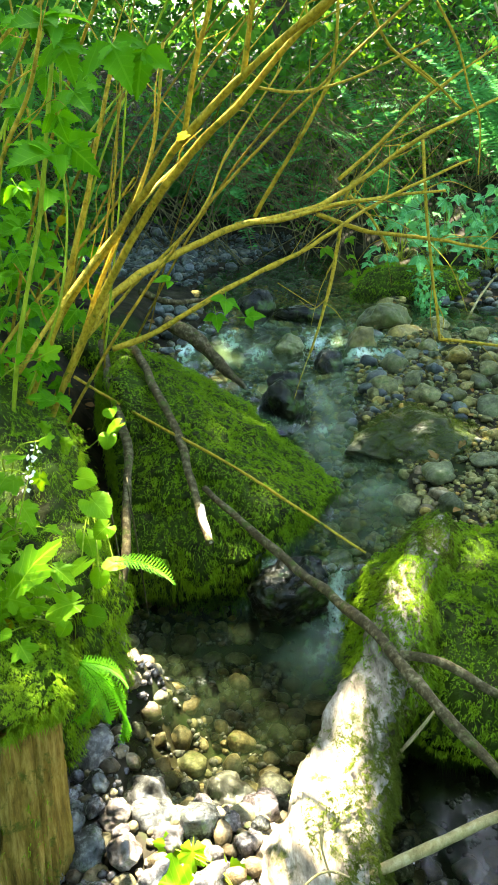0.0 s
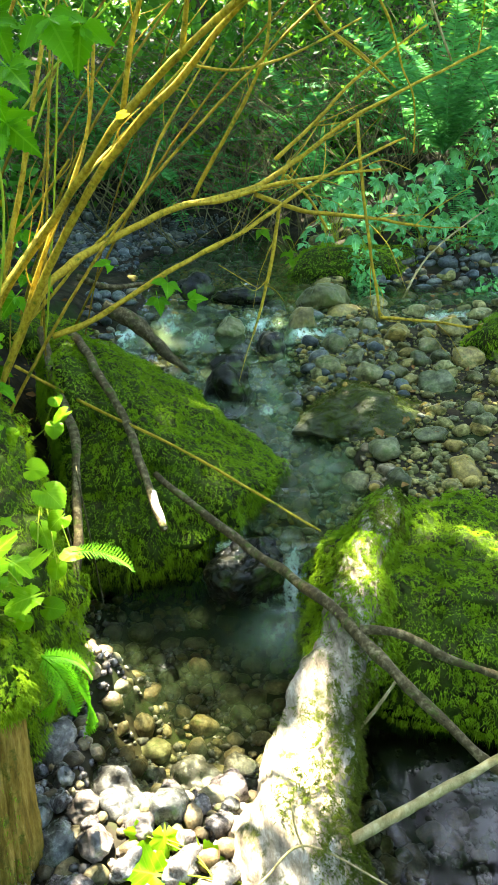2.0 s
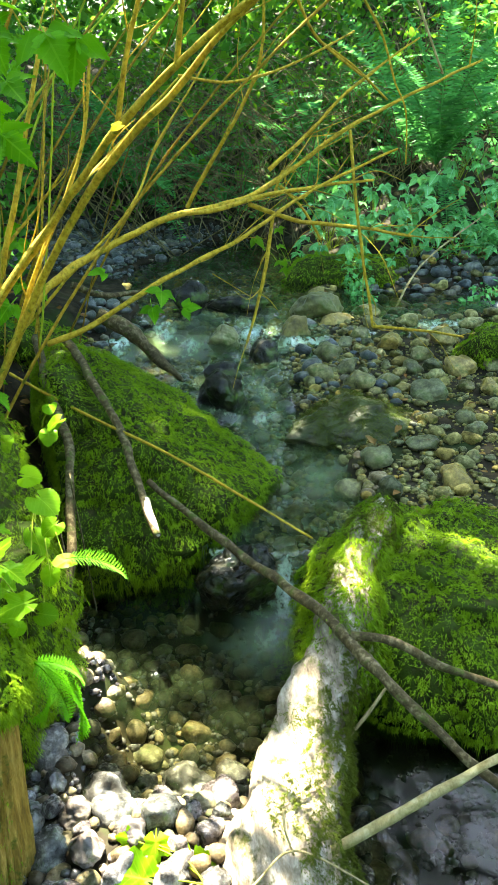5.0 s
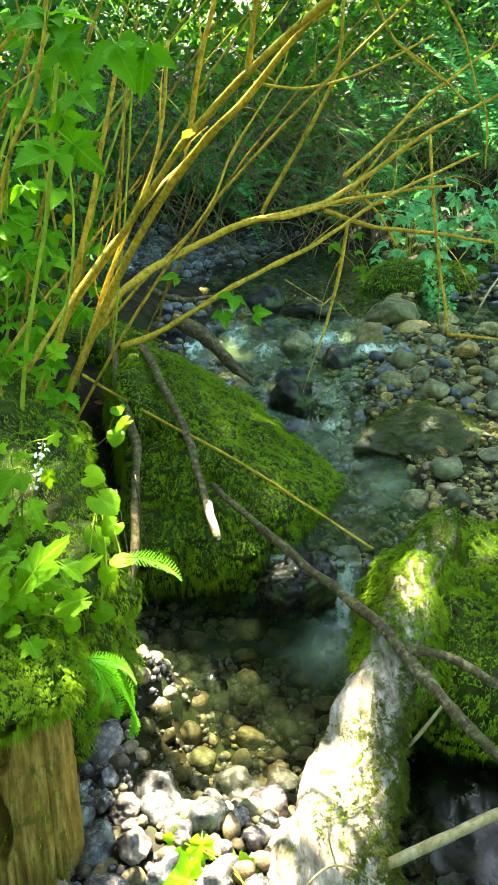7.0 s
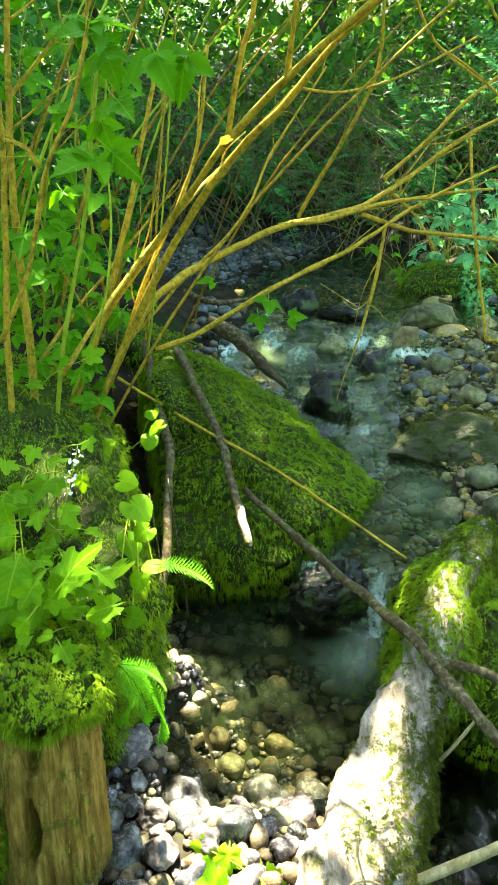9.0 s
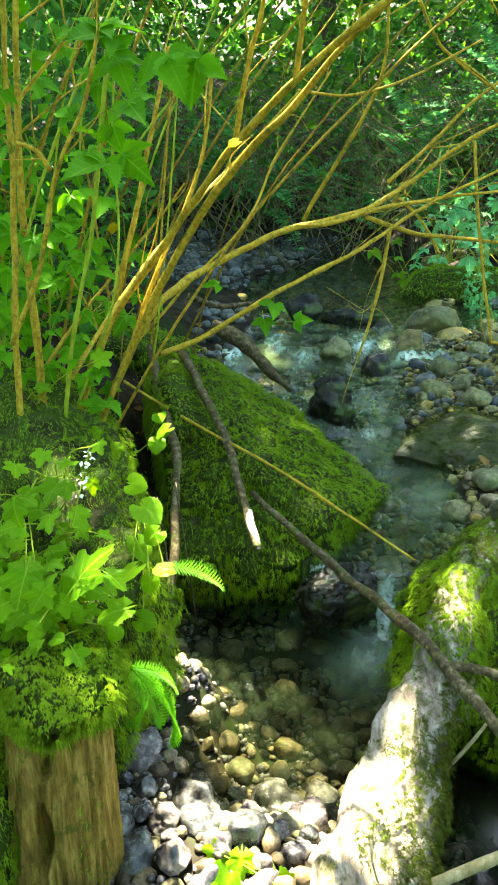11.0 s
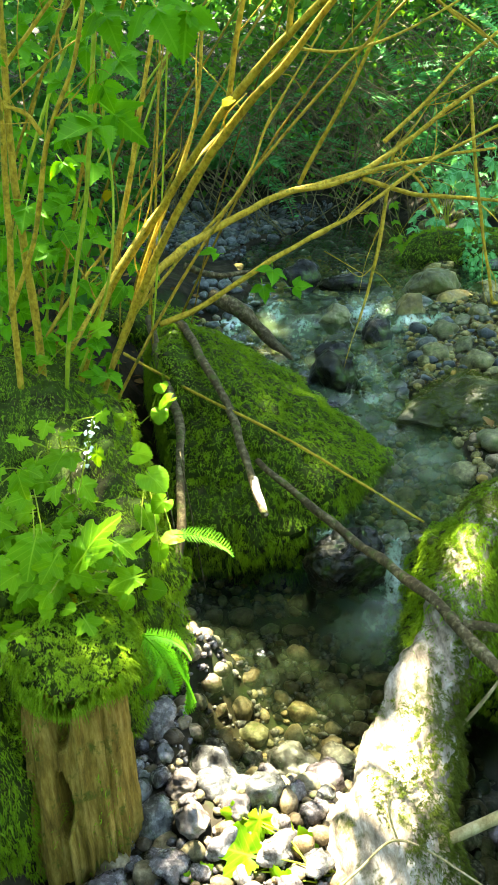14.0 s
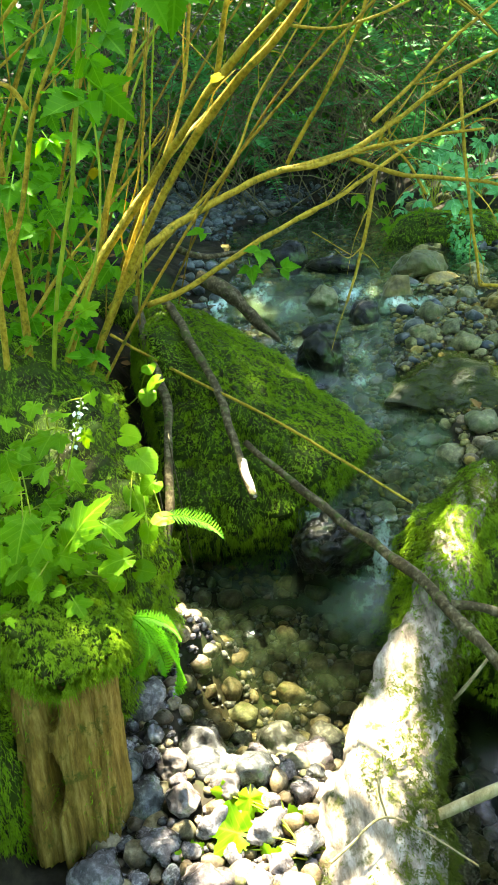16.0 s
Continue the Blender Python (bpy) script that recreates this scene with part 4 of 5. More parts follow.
def side_twigs(line, rad, parent, mat, r, count):
    """Thin twigs that leave a stem along its upper part."""
    for _ in range(count):
        i = r.integers(len(line) // 4, len(line) - 1)
        a, way = line[i], line[min(i + 1, len(line) - 1)] - line[i - 1]
        way = way / (np.linalg.norm(way) + 1e-9)
        d = way + r.normal(size=3) * (0.55, 0.35, 0.45) + (0, 0, 0.15)
        d /= np.linalg.norm(d)
        L = r.uniform(0.06, 0.26)
        b = a + d * L * 0.5 + r.normal(size=3) * 0.012
        c = a + d * L + (0, 0, r.normal() * 0.03)
        t = rad * r.uniform(0.25, 0.45)
        stem([a, b, c], (t, t * 0.7, t * 0.35), parent, mat, int(r.integers(1000)), "twig", 5)


wr = np.random.default_rng(12)
for k, (pts, rad) in enumerate(S):
    line, cane = stem(pts, rad, bush, GOLD_STEM, k * 7 + 1)
    if rad[0] > 0.0055:
        side_twigs(line, rad[len(rad) // 2], cane, GOLD_STEM, wr, 5)

back_bush = shrub((-0.75, 1.95, 0.66), "upright shrub with brown and green canes")
B = [
    ([(-0.60, 1.80, 0.64), (-0.51, 1.80, 0.82), (-0.42, 1.82, 1.06), (-0.35, 1.85, 1.32), (-0.29, 1.90, 1.56)], (0.012, 0.010, 0.006)),
    ([(-0.54, 1.85, 0.62), (-0.43, 1.86, 0.86), (-0.35, 1.90, 1.06), (-0.24, 1.98, 1.31), (-0.20, 2.00, 1.56)], (0.010, 0.008, 0.005)),
    ([(-0.58, 1.45, 0.66), (-0.57, 1.45, 0.89), (-0.54, 1.45, 1.15), (-0.52, 1.45, 1.34), (-0.51, 1.45, 1.51), (-0.49, 1.45, 1.66)], (0.010, 0.008, 0.005)),
    ([(-0.57, 1.55, 0.69), (-0.55, 1.55, 0.95), (-0.55, 1.55, 1.17), (-0.54, 1.55, 1.34), (-0.52, 1.55, 1.52), (-0.50, 1.55, 1.68)], (0.013, 0.010, 0.006)),
    ([(-0.49, 1.25, 1.06), (-0.43, 1.25, 1.18), (-0.38, 1.25, 1.34), (-0.33, 1.25, 1.43), (-0.30, 1.25, 1.52)], (0.006, 0.005, 0.004)),
    ([(-0.39, 1.25, 1.34), (-0.41, 1.25, 1.37), (-0.44, 1.25, 1.38)], (0.005, 0.004)),
    ([(-0.47, 1.50, 0.92), (-0.40, 1.70, 1.04), (-0.28, 1.90, 1.19), (-0.15, 2.10, 1.32), (-0.00, 2.20, 1.47)], (0.008, 0.007, 0.004)),
    ([(-0.70, 2.00, 0.78), (-0.59, 2.10, 0.93), (-0.42, 2.20, 1.12), (-0.31, 2.20, 1.25)], (0.008, 0.006, 0.004)),
    ([(-0.52, 2.20, 0.76), (-0.35, 2.30, 0.93), (-0.15, 2.40, 1.13), (-0.06, 2.50, 1.31), (0.10, 2.60, 1.54)], (0.008, 0.006, 0.004)),
    ([(-0.48, 2.40, 0.70), (-0.43, 2.40, 0.98), (-0.39, 2.40, 1.30), (-0.35, 2.40, 1.60)], (0.006, 0.004)),
    ([(-0.55, 1.60, 1.44), (-0.48, 1.60, 1.51), (-0.43, 1.60, 1.56)], (0.006, 0.004)),
]
for k, (pts, rad) in enumerate(B):
    line, cane = stem(pts, [0.74 * q for q in rad], back_bush, GOLD_STEM, k * 5 + 2)
    side_twigs(line, rad[0] * 0.6, cane, GOLD_STEM, wr, 4)
G = [
    ([(-0.50, 1.50, 0.79), (-0.46, 1.50, 0.99), (-0.40, 1.50, 1.21), (-0.36, 1.50, 1.41), (-0.34, 1.50, 1.53)], (0.006, 0.005)),
    ([(-0.49, 1.60, 0.83), (-0.40, 1.60, 1.03), (-0.38, 1.65, 1.19), (-0.39, 1.70, 1.35), (-0.37, 1.70, 1.54)], (0.004, 0.003)),
    ([(-0.41, 2.10, 0.78), (-0.35, 2.10, 1.13), (-0.31, 2.10, 1.43), (-0.29, 2.10, 1.57)], (0.004, 0.003)),
]
for k, (pts, rad) in enumerate(G):
    stem(pts, [0.78 * q for q in rad], back_bush, GREEN_STEM, k * 5 + 3)

# many thinner canes behind the main ones
er = np.random.default_rng(33)
for k in range(30):
    x0, y0 = er.uniform(-1.15, -0.42), er.uniform(1.75, 2.9)
    a = Vector(on_ground(x0, y0, -0.02))
    lean = er.uniform(-0.15, 0.75) + 0.25 * (x0 + 0.8)
    tall = er.uniform(1.1, 1.9)
    b = a + Vector((lean * 0.35 * tall, er.normal() * 0.08, 0.42 * tall))
    c = a + Vector((lean * 0.85 * tall, er.normal() * 0.15, 0.80 * tall))
    d = a + Vector((lean * 1.35 * tall, er.normal() * 0.2, 1.08 * tall))
    rad = er.uniform(0.0025, 0.006)
    stem([a, b, c, d], (rad, rad * 0.8, rad * 0.35), back_bush, GREEN_STEM if er.random() < 0.25 else STEM, 200 + k, "cane", 6)

# leaves on the shrubs, which keep to the shade
LANES = ((0.03, 0.80, 0.28, 0.25), (-0.11, 1.00, 0.27, 0.24), (0.03, 0.70, 0.26, 0.18), (-0.36, 0.80, 0.18, 0.20), (-0.24, 1.41, 0.22, 0.21), (0.12, 0.95, 0.16, 0.18))


def sunny(at):
    fx, fy = at[0] - SUN_WAY.x * (at[2] - 0.35) / SUN_WAY.z, at[1] - SUN_WAY.y * (at[2] - 0.35) / SUN_WAY.z
    return any(((fx - x) / a) ** 2 + ((fy - y) / b) ** 2 < 1 for x, y, a, b in LANES)


lr = np.random.default_rng(70)
for at, size in (((-0.30, 1.22, 1.35), 0.08), ((-0.23, 1.22, 1.33), 0.07), ((-0.27, 1.24, 1.36), 0.065), ((-0.19, 1.20, 1.49), 0.075), ((-0.15, 1.20, 1.48), 0.075), ((-0.30, 1.30, 1.53), 0.07), ((-0.23, 1.65, 1.39), 0.05), ((-0.20, 1.65, 1.37), 0.05), ((-0.36, 1.25, 1.22), 0.06), ((-0.33, 1.25, 1.17), 0.06), ((-0.30, 1.27, 1.18), 0.05), ((-0.28, 1.27, 1.16), 0.05), ((-0.26, 1.80, 1.15), 0.05), ((-0.07, 2.30, 0.89), 0.075), ((-0.00, 2.30, 0.84), 0.06), ((-0.10, 2.30, 0.84), 0.06), ((-0.23, 2.20, 0.97), 0.05), ((-0.41, 1.40, 1.21), 0.06), ((-0.42, 1.50, 0.93), 0.045), ((-0.46, 1.60, 1.27), 0.05), ((-0.36, 1.50, 1.01), 0.04), ((-0.42, 1.50, 0.94), 0.04), ((-0.46, 1.50, 0.96), 0.04)):
    if not sunny(at):
        put_leaf(back_bush, at, size * 1.45, lr, SHRUB_LEAVES[lr.integers(3)])
for k in range(150):
    y = lr.uniform(1.25, 2.6)
    at = (lr.uniform(-0.46, -0.17) * y - 0.02, y, 1.4 + lr.uniform(-0.24, 0.16) * y)
    if not sunny(at):
        put_leaf(back_bush, at, lr.uniform(0.05, 0.11), lr, SHRUB_LEAVES[lr.integers(3)])
for k in range(120):
    y = lr.uniform(1.5, 2.6)
    at = (lr.uniform(-0.46, -0.24) * y - 0.02, y, 1.4 + lr.uniform(-0.36, -0.10) * y)
    if not sunny(at):
        put_leaf(back_bush, at, lr.uniform(0.045, 0.09), lr, SHRUB_LEAVES[lr.integers(3)])
for at, size in (((-0.12, 1.52, 1.37), 0.028), ((-0.40, 1.70, 1.20), 0.035)):
    put_leaf(back_bush, at, size, lr, YELLOW, None, "yellowed leaf")
# ---- loose sticks ----
def stick(points, radii, mat, label, seed, broken=0.0):
    v, f, line = tube(points, radii, 10, seed, 0.16, 9)
    ob = thing("stick", mesh_from("stick", v, f, mat), label, "stick", "fallen sticks")
    if broken:
        end = line[int(len(line) * (1 - broken)):]
        v, f, _ = tube(end, (radii[-1] * 1.12, radii[-1] * 1.08, radii[-1] * 0.5), 9, seed + 3, 0.2, 2)
        part("broken_end", mesh_from("broken_end", v, f, BARE_WOOD), ob, "pale splintered end stripped of bark")
    return ob


stick([(-0.47, 2.35, 0.74), (-0.40, 2.10, 0.69), (-0.32, 1.85, 0.62), (-0.30, 1.66, 0.52), (-0.30, 1.52, 0.39), (-0.33, 1.42, 0.25)], (0.013, 0.012, 0.010), STICK, "dark bare branch hanging down the bank", 1)
stick([(-0.37, 2.36, 0.73), (-0.27, 2.05, 0.71), (-0.18, 1.84, 0.63), (-0.13, 1.66, 0.58), (-0.09, 1.50, 0.52)], (0.014, 0.012, 0.009), STICK, "broken branch with a pale tip leaning on the mossy boulder", 2, 0.17)
stick([(-0.11, 1.72, 0.55), (-0.00, 1.62, 0.49), (0.11, 1.50, 0.45), (0.20, 1.32, 0.47), (0.27, 1.16, 0.48), (0.34, 1.04, 0.44), (0.42, 0.96, 0.39), (0.50, 0.90, 0.345), (0.58, 0.84, 0.30)], (0.008, 0.010, 0.012, 0.011, 0.009, 0.008), STICK, "long grey branch lying across the log", 3)
stick([(0.28, 1.16, 0.48), (0.34, 1.14, 0.48), (0.47, 1.10, 0.43), (0.59, 1.08, 0.39)], (0.009, 0.008, 0.006), STICK, "forked branch resting on the boulder", 4)
stick([(0.16, 0.82, 0.31), (0.25, 0.84, 0.35), (0.35, 0.86, 0.39), (0.50, 0.90, 0.43), (0.62, 0.93, 0.46)], (0.0085, 0.0085, 0.0075, 0.006), PALE_STICK, "pale bare stick over the side pool", 5)
stick([(0.26, 1.05, 0.33), (0.34, 1.10, 0.40)], (0.004, 0.003), PALE_STICK, "thin dry twig between log and boulder", 6)
stick([(-0.49, 2.05, 0.73), (-0.31, 1.95, 0.66), (-0.06, 1.72, 0.62), (0.11, 1.55, 0.58), (0.25, 1.42, 0.54)], (0.0042, 0.0036, 0.0025), GOLD_STEM, "thin straw-coloured cane across the moss", 7)
stick([(-0.33, 2.95, 0.66), (-0.20, 2.90, 0.60), (-0.10, 2.86, 0.51), (-0.01, 2.80, 0.43)], (0.030, 0.030, 0.022, 0.006), STICK, "weathered grey root dipping into the rapid", 8)
stick([(-0.40, 2.80, 0.81), (-0.30, 2.90, 0.75), (-0.09, 3.00, 0.75)], (0.014, 0.010, 0.006), STICK, "short dark branch on the bank", 9)
stick([(0.67, 2.40, 1.69), (0.77, 2.40, 1.49)], (0.004, 0.003), PALE_STICK, "pale dead twig caught in the branches", 10)
stick([(1.01, 3.60, 0.44), (1.25, 3.90, 0.66), (1.68, 4.20, 0.87)], (0.006, 0.005, 0.003), PALE_STICK, "thin grey stick leaning over the bar", 11)


# ---- mossy bank above the stump ----
ob, v, f = faceted("mossy_mound", (-0.52, 1.18, 0.62), ((0.95, 0.27, 0.15, 0.223), (0.95, -0.31, -0.10, 0.227), (0.08, -0.95, -0.31, 0.331), (0.12, -0.42, 0.90, 0.097), (-0.98, 0.00, 0.20, 0.418), (0.00, 0.98, 0.20, 0.398), (0.00, 0.00, -1.00, 0.320), (0.50, 0.10, 0.86, 0.232), (0.25, -0.86, 0.45, 0.288)), 61, MOSS_ROCK, "steep bank of moss and roots above the stump", 6, 11, 0.06, 0.035, "mound")
mossy(ob, v, f, 330000, 0.0082, 7, lambda p, n: np.clip(1.8 * smooth_noise(p, 16, 24) - 0.05, 0, 1), 0.0013, 1.2)
mossy(ob, v, f, 40000, 0.013, 27, lambda p, n: (np.abs(n[:, 2]) < 0.5) * np.clip(2.2 * smooth_noise(p, 18, 28) - 0.5, 0, 1), 0.0019, 2.2)
ob, v, f = boulder("mossy_mound", (-0.74, 1.75, 0.62), (0.26, 0.38, 0.16), (0, 8, 0), 62, MOSS_ROCK, "low mossy hummock at the foot of the shrubs", 5, 0.3, 3, "mound")
mossy(ob, v, f, 50000, 0.014, 8, lambda p, n: np.clip(1.5 * smooth_noise(p, 10, 25), 0, 1), droop=0.6)
ob, v, f = boulder("mossy_mound", (-0.80, 2.85, 0.62), (0.32, 0.32, 0.15), (0, 8, 0), 63, MOSS_ROCK, "mossy hummock behind the shrubs", 5, 0.3, 3, "mound")
mossy(ob, v, f, 20000, 0.022, 9, droop=0.6)

ob, v, f = boulder("mossy_mound", (-0.505, 0.90, 0.36), (0.10, 0.12, 0.26), (0, 4, 0), 64, MOSS_ROCK, "mossy earth packed against the side of the stump", 5, 0.25, 3, "mound")
mossy(ob, v, f, 80000, 0.009, 10, lambda p, n: np.clip(1.8 * smooth_noise(p, 14, 26) - 0.1, 0, 1), 0.0014, 1.2)

ob, v, f = boulder("mossy_mound", (-0.385, 0.935, 0.622), (0.094, 0.096, 0.038), (4, 0, 0), 65, MOSS_ROCK, "cap of hanging moss over the top of the stump", 5, 0.25, 2, "mound")
mossy(ob, v, f, 70000, 0.008, 66, lambda p, n: np.clip(1.8 * smooth_noise(p, 16, 26), 0, 1), 0.0013, 1.2)
mossy(ob, v, f, 12000, 0.014, 67, lambda p, n: (n[:, 2] < 0.3) * np.clip(2.8 * smooth_noise(p, 34, 36) - 0.9, 0, 1), 0.0016, 2.0)

# ---- low plants on the bank ----
pr = np.random.default_rng(44)
for k in range(9):
    bx, by = pr.uniform(-0.58, -0.34), pr.uniform(0.98, 1.40)
    bz = 0.60 + 0.42 * (by - 1.0)
    spots = [(bx + pr.normal() * 0.05, by - 0.04 - abs(pr.normal()) * 0.05, bz + pr.uniform(0.03, 0.12)) for _ in range(9)]
    herb((bx, by, bz), spots, 0.046, 600 + k, "bright green lobed plant spreading over the mossy bank")

herb((-0.49, 1.30, 0.78), ((-0.496, 1.200, 0.856, 0.056), (-0.475, 1.200, 0.807, 0.050), (-0.443, 1.200, 0.881, 0.044), (-0.427, 1.200, 0.819, 0.069), (-0.397, 1.200, 0.864, 0.048), (-0.363, 1.200, 0.825, 0.044), (-0.344, 1.200, 0.899, 0.038), (-0.561, 1.080, 0.755, 0.066)), 0.05, 1, "bright green plant with lobed pointed leaves on the mossy bank")
herb((-0.52, 1.30, 0.73), ((-0.492, 0.985, 0.751, 0.081), (-0.510, 1.080, 0.775, 0.064), (-0.547, 1.200, 0.798, 0.058), (-0.459, 1.080, 0.839, 0.056), (-0.459, 1.080, 0.805, 0.056), (-0.458, 1.080, 0.778, 0.057), (-0.418, 0.985, 0.774, 0.084), (-0.404, 0.985, 0.740, 0.062)), 0.05, 9, "bright green plant with lobed pointed leaves on the mossy bank")
herb((-0.42, 1.18, 0.71), ((-0.401, 1.080, 0.824, 0.059), (-0.394, 1.080, 0.755, 0.048), (-0.365, 0.985, 0.722, 0.050), (-0.357, 1.080, 0.826, 0.049), (-0.337, 0.985, 0.765, 0.114), (-0.319, 1.080, 0.791, 0.035), (-0.273, 0.985, 0.713, 0.064), (-0.524, 0.985, 0.678, 0.074)), 0.05, 17, "bright green plant with lobed pointed leaves on the mossy bank")
herb((-0.47, 1.08, 0.60), ((-0.503, 0.930, 0.644, 0.062), (-0.443, 0.930, 0.659, 0.050), (-0.451, 0.985, 0.686, 0.068), (-0.450, 0.930, 0.570, 0.063), (-0.394, 0.930, 0.691, 0.053), (-0.396, 0.985, 0.698, 0.067), (-0.393, 0.930, 0.554, 0.029), (-0.338, 0.930, 0.673, 0.053)), 0.05, 25, "bright green plant with lobed pointed leaves on the mossy bank")
herb((-0.32, 1.40, 0.67), ((-0.313, 1.300, 0.775, 0.042), (-0.277, 1.085, 0.721, 0.052), (-0.284, 1.180, 0.711, 0.055), (-0.266, 1.180, 0.785, 0.054), (-0.248, 1.085, 0.698, 0.035), (-0.253, 1.180, 0.736, 0.037), (-0.221, 1.085, 0.723, 0.039), (-0.266, 1.085, 0.620, 0.037)), 0.05, 41, "small round-leaved plant trailing down the mossy bank", ROUND_LEAVES)
herb((-0.62, 1.55, 0.80), ((-0.43, 1.50, 0.80), (-0.39, 1.50, 0.76), (-0.49, 1.45, 0.74), (-0.56, 1.40, 0.81), (-0.53, 1.45, 0.83), (-0.49, 1.40, 0.72), (-0.39, 1.40, 0.76), (-0.59, 1.50, 0.85), (-0.41, 1.50, 0.96), (-0.54, 1.50, 0.90)), 0.045, 5, "leafy plant at the foot of the shrubs")
herb((-0.37, 1.72, 0.66), ((-0.33, 1.70, 0.76), (-0.33, 1.65, 0.71), (-0.32, 1.70, 0.72)), 0.04, 7, "small round-leaved plant behind the hanging branch", ROUND_LEAVES)
herb((-0.43, 1.08, 0.57), ((-0.417, 0.930, 0.603, 0.035), (-0.418, 0.930, 0.576, 0.021), (-0.377, 0.985, 0.674, 0.022), (-0.358, 0.930, 0.635, 0.030), (-0.322, 0.930, 0.623, 0.024)), 0.05, 61, "small yellowing plant on the stump", [YELLOW])

# a little spike of white flowers
flower = tagged(new("flower_spike"), "slender spike of tiny white flowers", "flower")
flower.location = (-0.36, 1.05, 0.82)
v, f, _ = tube([(-0.36, 1.05, 0.82), (-0.34, 1.05, 0.88), (-0.32, 1.06, 0.95)], (0.0014, 0.0008), 5, 3)
part("stalk", mesh_from("stalk", v - np.array(flower.location), f, GREEN_STEM), flower)
PETAL, pn, pb = material("white_petals")
pb.inputs["Base Color"].default_value = (0.75, 0.76, 0.68, 1)
fr = np.random.default_rng(5)
top, low = np.array((-0.32, 1.06, 0.95)), np.array((-0.34, 1.05, 0.87))
c = low + fr.random((26, 1)) * (top - low) + fr.normal(size=(26, 3)) * 0.006
v, f = spray(c, np.full(26, 0.008), fr, 0.2, (1.0, 0.8))
part("petals", mesh_from("petals", v - np.array(flower.location), f, PETAL, False), flower, "tiny white petals")


# ---- ferns ----
def frond_mesh(length, arch, pairs, width, mat, seed):
    """An arching frond: a rachis and tapered leaflets on both sides, from the origin along +y."""
    r = np.random.default_rng(seed)
    t = np.linspace(0.0, 1, pairs)
    y = length * np.sin(t * arch) / arch
    z = length * (1 - np.cos(t * arch)) / arch * -1.0
    v, f = [], []
    side_len = width * np.sin(np.clip(t * 0.93 + 0.10, 0, 1) * np.pi) ** 0.55 * (1 - 0.35 * t)
    for k in range(2, pairs):
        g = length / pairs
        for s in (-1, 1):
            L = side_len[k] * r.uniform(0.85, 1.1)
            o = np.array([0, y[k], z[k]])
            tip = o + np.array([s * L, L * 0.25, -0.12 * L + r.normal() * 0.05 * L])
            mid = o + np.array([s * L * 0.5, L * 0.12, 0.05 * L])
            b = len(v)
            tw = r.normal() * 0.3
            v += [o + (0, -g * 0.24, 0), o + (0, g * 0.24, 0), mid + (0, g * 0.30, g * tw), mid + (0, -g * 0.26, -g * tw), tip]
            f += [[b, b + 1, b + 2, b + 3], [b + 3, b + 2, b + 4]] if s > 0 else [[b + 1, b, b + 3, b + 2], [b + 2, b + 3, b + 4]]
    rv, rf, _ = tube([(0, a, c) for a, c in zip(y[:: max(1, pairs // 6)], z[:: max(1, pairs // 6)])], (length * 0.005, length * 0.002), 4, seed, 0.02, 3)
    b = len(v)
    v += list(rv)
    f += [[i + b for i in q] for q in rf]
    return mesh_from("frond", np.array(v), f, mat, False)


SWORD = [frond_mesh(1.0, a, 46, 0.10, FERN_LEAF, k) for k, a in enumerate((0.8, 1.2, 1.6))]


def fern(at, count, size, seed, label, lift=(25, 75), meshes=SWORD):
    r = np.random.default_rng(seed)
    plant = tagged(new("fern"), label, "fern", "ferns on the banks")
    plant.location = at
    for k in range(count):
        ob = part("frond", meshes[r.integers(len(meshes))], plant)
        s = size * r.uniform(0.7, 1.15)
        ob.matrix_basis = Euler((radians(r.uniform(*lift)), radians(r.normal() * 10), 6.283 * (k + r.random()) / count)).to_matrix().to_4x4() @ Matrix.Diagonal((s, s, s, 1))
    return plant


fern((1.62, 4.95, 1.08), 22, 1.15, 1, "large sword fern with long arching fronds", (40, 86))
fern((1.56, 4.66, 1.02), 10, 0.68, 2, "old sword fern fronds drooping over the bank", (-45, 5))
fern((2.2, 4.9, 1.0), 12, 0.8, 3, "sword fern among low shrubs", (10, 60))
for k, (x, y, s) in enumerate(((0.9, 6.2, 0.7), (2.1, 6.6, 1.0), (2.9, 5.6, 0.9), (-0.6, 6.3, 0.6), (0.2, 7.2, 0.8), (1.3, 7.6, 0.9), (-1.6, 5.6, 0.7), (3.2, 7.6, 1.1), (-1.4, 7.6, 0.9), (0.35, 6.2, 0.5), (2.5, 4.2, 0.6), (1.75, 4.2, 0.45), (1.0, 5.6, 0.8), (1.7, 5.9, 1.0), (2.5, 6.0, 1.0), (0.6, 6.8, 0.8), (-0.3, 7.0, 0.8), (1.9, 7.2, 1.1), (2.8, 6.7, 1.1), (-1.0, 6.6, 0.8))):
    fern(on_ground(x, y, 0.08), 12, s, 20 + k, "sword fern on the shaded slope", (5, 65))
fr = np.random.default_rng(15)
for k in range(16):
    fern(on_ground(fr.uniform(-2.2, 3.4), fr.uniform(6.0, 8.8), 0.1), 11, fr.uniform(0.8, 1.25), 60 + k, "sword fern high on the shaded slope", (15, 75))
